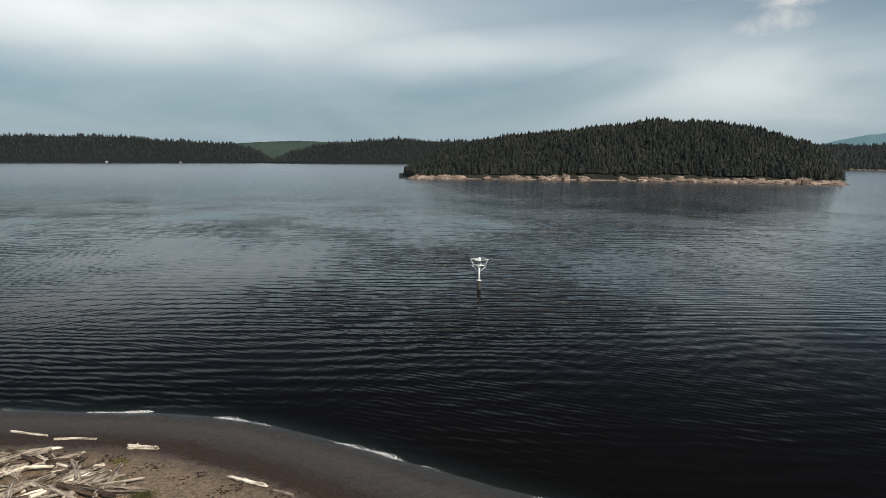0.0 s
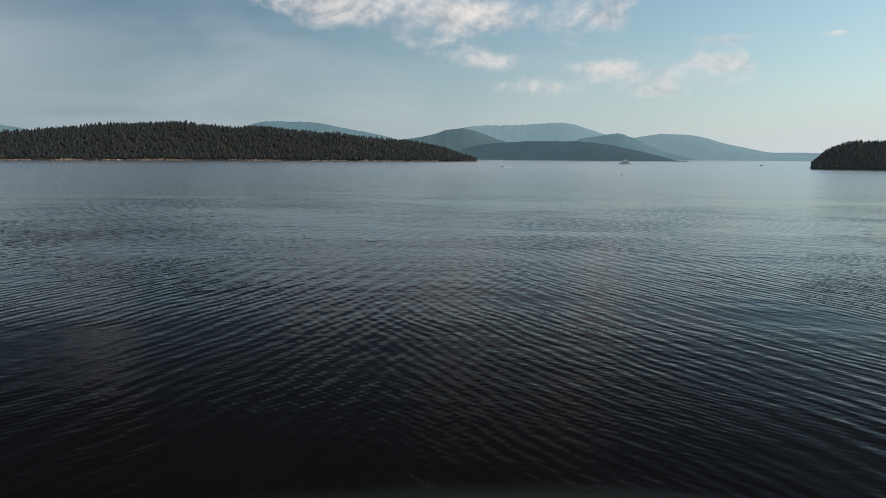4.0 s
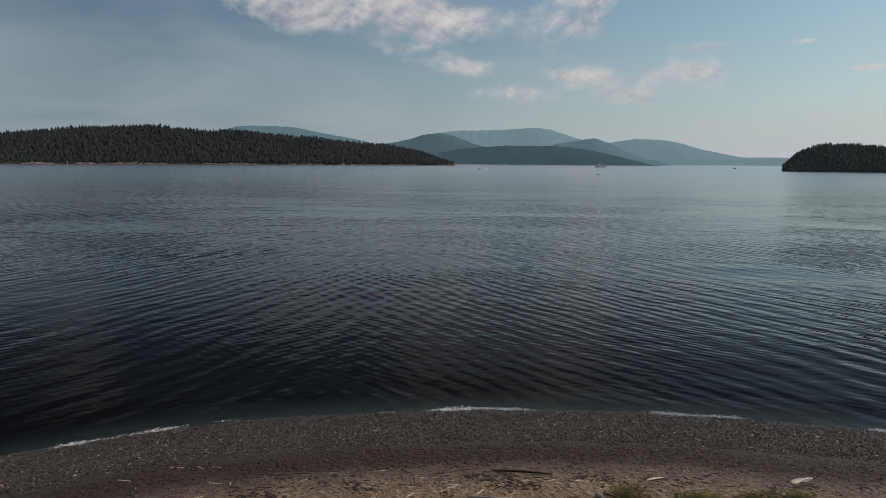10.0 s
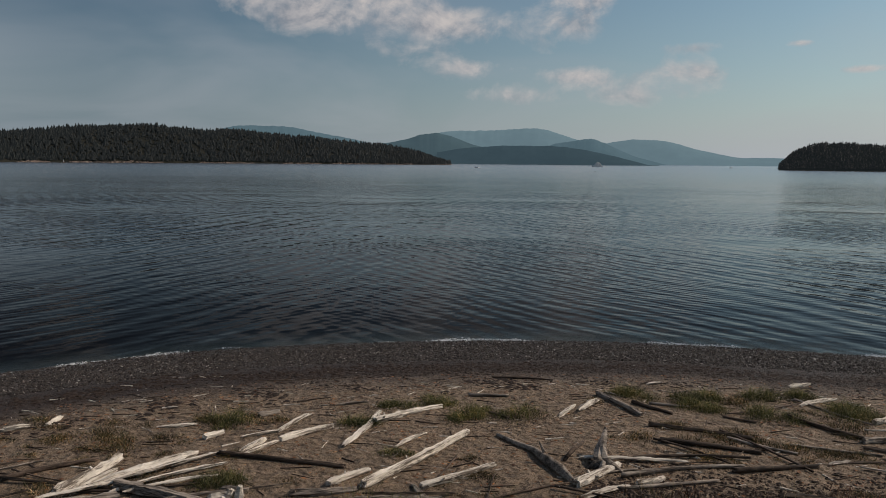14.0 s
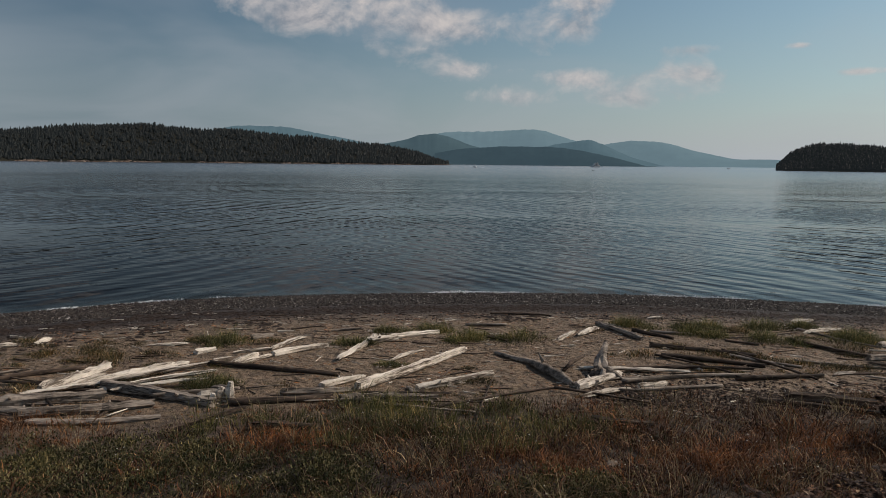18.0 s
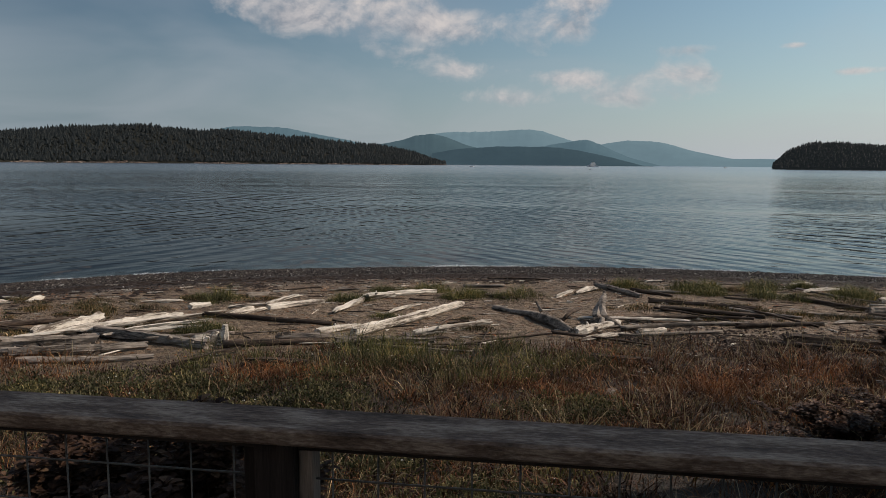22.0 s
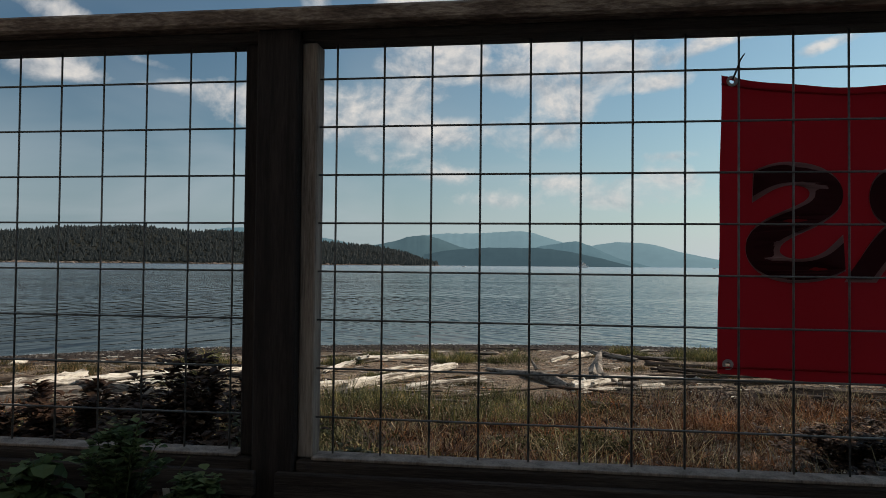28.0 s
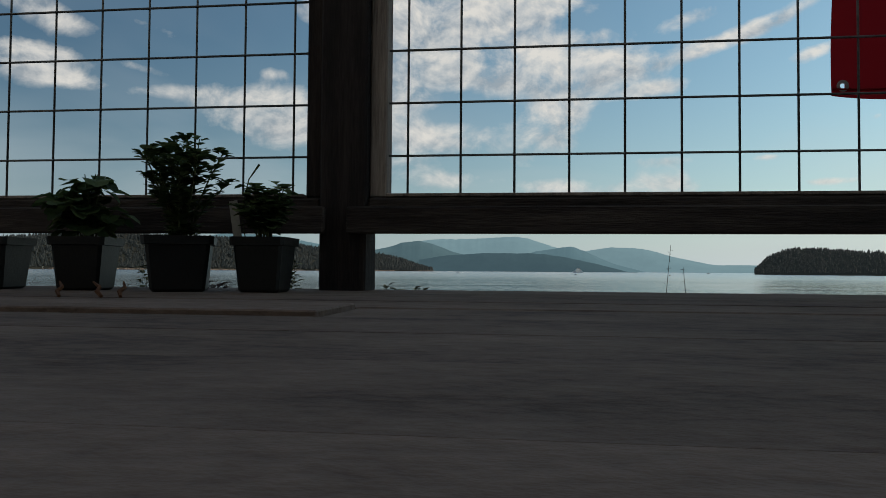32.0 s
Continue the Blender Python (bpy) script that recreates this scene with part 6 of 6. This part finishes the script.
def shrub(x, y, wide, tall, seed, mat, label, leaves=8000, count=44, leaf=0.075, low=0.25):
    """A loose bush: bent stems from the ground with many small leaves."""
    rng = random.Random(seed)
    z = float(height(np.array([x]), np.array([y]))[0])
    bush = empty("shrub", pose(x, y, z), label, "shrub", "shrubs beside the deck")
    stems = []
    for k in range(count):
        a, reach = rng.uniform(0, 6.28), wide * rng.uniform(0.1, 1.0)
        h = tall * rng.uniform(0.94 if low > 0.8 else 0.74, 1.0) * (1.0 if low > 0.8 else 1.06 - 0.3 * reach / wide)
        pts = [(0, 0, -0.02)] + [(math.cos(a) * reach * j ** 1.2 + rng.uniform(-0.03, 0.03), math.sin(a) * reach * j ** 1.2 + rng.uniform(-0.03, 0.03), h * j) for j in (0.3, 0.6, 0.85, 1.0)]
        stems.append(pts)
        part("stem", tube(pts, (0.010, 0.008, 0.006, 0.003, 0.001) if low < 0.8 else (0.005, 0.004, 0.003, 0.0016, 0.0006), 5), BROWN_WOOD, bush)
    v, f = leaf_cloud(rng, stems, leaf, leaves, 0.1, 0.1, low=low)
    ob = new("foliage", mesh_of("foliage", v, f, mat))
    ob.parent = bush
    ob["kind"] = "stuff"


shrub(-2.15, 4.3, 0.95, 1.95, 1, BUSH_BROWN, "tall reddish brown bush growing below the deck", 11000, 52)
shrub(-3.1, 4.5, 0.95, 1.72, 2, BUSH_BROWN, "tall reddish brown bush growing below the deck", 10000, 50)
shrub(-1.55, 3.9, 0.55, 1.80, 3, BUSH_BROWN, "dark reddish bush growing below the deck", 3200)
shrub(-2.5, 3.3, 0.80, 1.35, 7, DARK_WEED, "dark withered bush growing below the deck")
shrub(-3.9, 5.6, 0.8, 1.2, 5, DARK_WEED, "dark withered bush growing in the meadow", 3600)
shrub(7.6, 12.6, 1.1, 1.0, 6, DARK_WEED, "dark bush at the top of the beach")
shrub(0.9, 3.6, 0.8, 1.35, 8, DARK_WEED, "dark withered bush growing below the deck", 4200)
shrub(2.6, 4.2, 0.9, 1.45, 9, DARK_WEED, "dark withered bush growing below the deck", 4200)
shrub(4.3, 8.7, 1.2, 0.70, 21, DARK_WEED, "low dark withered bush in the meadow", 5200)
shrub(5.6, 9.3, 1.2, 0.80, 22, DARK_WEED, "low dark withered bush in the meadow", 5200)
# shoots that reach the deck's edge
for x, wide, tall, seed, mat, leaves, count, leaf in ((-0.46, 0.17, 1.93, 11, GREEN_WEED, 620, 14, 0.028), (-0.83, 0.12, 2.04, 12, GREEN_WEED, 160, 7, 0.024), (-1.12, 0.12, 1.98, 13, BUSH_BROWN, 140, 6, 0.024),
                                                      (-1.36, 0.12, 2.02, 14, GREEN_WEED, 150, 6, 0.024), (0.27, 0.02, 2.08, 15, DARK_WEED, 14, 1, 0.008), (0.36, 0.02, 2.06, 16, DARK_WEED, 14, 1, 0.008),
                                                      (0.66, 0.24, 1.88, 17, BUSH_BROWN, 900, 16, 0.022), (0.30, 0.30, 1.85, 18, DARK_WEED, 900, 16, 0.022), (1.05, 0.32, 1.86, 19, BUSH_BROWN, 900, 16, 0.022),
                                                      (-0.08, 0.30, 1.84, 20, BUSH_BROWN, 900, 16, 0.022)):
    shrub(x, 2.05, wide, tall, seed, mat, "bare dry weed stalk reaching up to the deck" if count == 1 else "slender leafy shoots reaching up to the deck", leaves, count, leaf, 0.87)


# ---- foam at the water's edge ----
def foam_lines():
    rng = np.random.default_rng(8)
    verts, faces = [], []
    seg = np.hypot(*np.diff(LINE, axis=0).T)
    run = np.concatenate([[0], np.cumsum(seg)])
    for s in np.arange(0, run[-1], 0.07):
        on = math.sin(s * 0.55 + 1.2 * math.sin(s * 0.17)) + 0.5 * math.sin(s * 1.9)
        if on < -0.05:
            continue
        x, y = np.interp(s, run, LINE[:, 0]), np.interp(s, run, LINE[:, 1])
        if not (-54 < x < 30 and y > -25):
            continue
        i = min(np.searchsorted(run, s), len(seg)) - 1
        dx, dy = (LINE[i + 1] - LINE[i]) / seg[i]
        for _ in range(9 if on > 0.8 else 4 if on > 0.35 else 1):
            off = rng.normal(0.12, 0.05 + 0.09 * max(on, 0.0)) - 0.2 + 0.25 * math.sin(s * 0.8) * math.sin(s * 0.23)
            px, py = x - dy * off + rng.normal(0, 0.05), y + dx * off + rng.normal(0, 0.05)
            r = rng.uniform(0.008, 0.026)
            b = len(verts)
            z = 0.034
            k = 6
            verts += [(px + dx * r * 1.8 * math.cos(a) - dy * r * math.sin(a), py + dy * r * 1.8 * math.cos(a) + dx * r * math.sin(a), z - 0.02) for a in np.arange(k) * 6.283 / k] + [(px, py, z + r * 0.25)]
            faces += [(b + q, b + (q + 1) % k, b + k) for q in range(k)]
    tagged(new("sea_foam", mesh_of("sea_foam", verts, faces, FOAM)), "broken white foam at the water's edge", "foam", kind="stuff")


foam_lines()


# ---- things on the water ----
def channel_marker(x, y):
    mk = empty("channel_marker", pose(x, y, 0, 0, 0, 20) @ Matrix.Scale(1.45, 4), "white steel channel marker on a dark pile standing in the sea", "channel marker")
    part("pile", tube([(0, 0, -2.5), (0, 0, 0.95)], (0.19, 0.17), 12, 0.1), PILE_DARK, mk, "dark weed-covered pile", True)
    part("column", tube([(0, 0, 0.955), (0, 0, 2.35)], (0.10, 0.09), 12), STEEL_WHITE, mk, "white column", True)
    part("collar", tube([(0, 0, 0.90), (0, 0, 0.952)], (0.24, 0.24), 12), STEEL_WHITE, mk)
    part("platform", box(-0.4, -0.4, 2.352, 0.4, 0.4, 2.40, 0.01), STEEL_WHITE, mk)
    for sx, sy in ((-1, -1), (1, -1), (1, 1), (-1, 1)):
        part("rail_post", tube([(sx * 0.38, sy * 0.38, 2.402), (sx * 0.62, sy * 0.62, 2.95)], (0.025, 0.025), 6), STEEL_WHITE, mk)
        part("brace", tube([(sx * 0.1, sy * 0.1, 1.8), (sx * 0.5, sy * 0.5, 2.35)], (0.03, 0.03), 6), STEEL_WHITE, mk)
    for a, b in (((-1, -1), (1, -1)), ((1, -1), (1, 1)), ((1, 1), (-1, 1)), ((-1, 1), (-1, -1))):
        part("rail", tube([(a[0] * 0.62, a[1] * 0.62, 2.95), (b[0] * 0.62, b[1] * 0.62, 2.95)], (0.022, 0.022), 6), STEEL_WHITE, mk)
    part("lantern", tube([(0, 0, 2.412), (0, 0, 2.75), (0, 0, 2.8), (0, 0, 3.08), (0, 0, 3.12)], (0.09, 0.09, 0.14, 0.13, 0.05), 12), STEEL_WHITE, mk, "lantern", True)
    panel = part("solar_panel", box(-0.25, -0.02, -0.16, 0.25, 0.02, 0.16, 0.006), GLASS_DARK, mk, "tilted solar panel")
    panel.matrix_local = pose(0.45, -0.5, 2.75, -35, 0, 40)
    board = part("day_board", box(-0.25, -0.015, -0.18, 0.25, 0.015, 0.18, 0.006), STEEL_WHITE, mk, "pale day board")
    board.matrix_local = pose(-0.45, 0.1, 2.72, 0, 0, 75)


channel_marker(-91.4, 26.0)


def boat(name, x, y, turn, length, label, category, cabin=2, hull=HULL_WHITE):
    bt = empty(name, pose(x, y, 0, 0, 0, turn), label, category, "boats on the strait")
    w, h = length * 0.14, length * 0.09
    bm = bmesh.new()
    rings = []
    for f, wide, up in ((-0.5, 0.85, 1.0), (-0.2, 1.0, 0.95), (0.15, 0.95, 1.0), (0.38, 0.5, 1.2), (0.5, 0.04, 1.4)):
        rings.append([bm.verts.new((f * length, sy * w * wide * k, z * h * up)) for sy, k, z in ((-1, 1, 1), (-1, 0.75, -0.5), (1, 0.75, -0.5), (1, 1, 1))])
    for a, b in zip(rings, rings[1:]):
        for k in range(4):
            bm.faces.new((a[k], a[(k + 1) % 4], b[(k + 1) % 4], b[k]))
    bm.faces.new(rings[0])
    bm.faces.new(rings[-1][::-1])
    bmesh.ops.recalc_face_normals(bm, faces=bm.faces)
    part("hull", bm, hull, bt)
    lo, x0, x1 = h * 1.0, -0.36, 0.22
    for k in range(cabin):
        hi = lo + h * 1.05
        part("cabin", box(x0 * length, -w * (0.8 - 0.15 * k), lo, x1 * length, w * (0.8 - 0.15 * k), hi, h * 0.1), HULL_WHITE, bt)
        for sy in (-1, 1):
            part("window", box((x0 + 0.03) * length, sy * w * (0.8 - 0.15 * k) - 0.02 * w, lo + h * 0.45, (x1 - 0.03) * length, sy * w * (0.8 - 0.15 * k) + 0.02 * w, lo + h * 0.85, 0), GLASS_DARK, bt)
        lo, x0, x1 = hi, x0 + 0.08, x1 - 0.07
    if cabin:
        part("mast", tube([(-0.02 * length, 0, lo), (-0.04 * length, 0, lo + h * 1.4)], (h * 0.07, h * 0.03), 6), HULL_WHITE, bt)
    return bt


boat("ferry", 164, 1497, 203, 25, "white passenger ferry far out on the strait", "ferry", 3)
boat("motor_boat", -58, 967, 160, 7, "small white motor boat trailing a wake", "boat", 1)
wake = new("wake", mesh_of("wake", [(3 + 0.0, -0.6, 0.02), (3, 0.6, 0.02), (-4, 1.5, 0.12), (-4, -1.5, 0.12), (-16, 3.2, 0.03), (-16, -3.2, 0.03), (-4, 0, 0.16), (-16, 0, 0.05)], [(0, 1, 6), (1, 2, 6), (2, 4, 7, 6), (6, 7, 5, 3), (0, 6, 3)], FOAM))
wake.matrix_world = pose(-58, 967, 0.02, 0, 0, 160)
tagged(wake, "white wake behind the small motor boat", "wake", kind="stuff")
boat("skiff", 70, 657, 100, 5, "small dark skiff far out on the water", "boat", 0, HULL_DARK)
boat("fishing_boat", 430, 1480, 40, 9, "small fishing boat near the far shore", "boat", 1, HULL_DARK)


def far_house(x, y, turn, w, label):
    hs = empty("far_house", pose(x, y, 1.5, 0, 0, turn), label, "house", "houses on the far shore")
    part("wall", box(-w / 2, -w * 0.35, 0, w / 2, w * 0.35, w * 0.35, 0), HULL_WHITE, hs)
    bm = bmesh.new()
    v = [bm.verts.new(c) for c in ((-w * 0.55, -w * 0.42, w * 0.352), (w * 0.55, -w * 0.42, w * 0.352), (w * 0.55, w * 0.42, w * 0.352), (-w * 0.55, w * 0.42, w * 0.352), (-w * 0.55, 0, w * 0.62), (w * 0.55, 0, w * 0.62))]
    for f in ((0, 1, 5, 4), (2, 3, 4, 5), (0, 4, 3), (1, 2, 5), (0, 3, 2, 1)):
        bm.faces.new([v[i] for i in f])
    part("roof", bm, HULL_DARK, hs)
    for k in (-0.25, 0.25):
        part("window", box(k * w - w * 0.07, -w * 0.36, w * 0.1, k * w + w * 0.07, -w * 0.345, w * 0.24, 0), GLASS_DARK, hs)


def on_bearing(bearing, dist):
    return math.sin(radians(bearing)) * dist, math.cos(radians(bearing)) * dist


far_house(*on_bearing(-102.7, 1960), 100, 6, "white house among trees on the far shore")
far_house(*on_bearing(-97.6, 1960), 85, 5, "small white house at the water on the far shore")
far_house(*on_bearing(-80.4, 1975), 85, 10, "long pale building at the water on the far shore")


def beacon(x, y):
    bc = empty("beacon", pose(x, y, 0), "slim pale beacon on a low spit", "beacon")
    part("base", tube([(0, 0, -1), (0, 0, 1.5)], (2.2, 1.4), 8), ROCK, bc)
    part("post", tube([(0, 0, 1.51), (0, 0, 4.2)], (0.3, 0.25), 8), STEEL_WHITE, bc)
    part("lantern", tube([(0, 0, 4.21), (0, 0, 5.0)], (0.5, 0.4), 8), STEEL_WHITE, bc)


beacon(*on_bearing(-34.6, 1330))
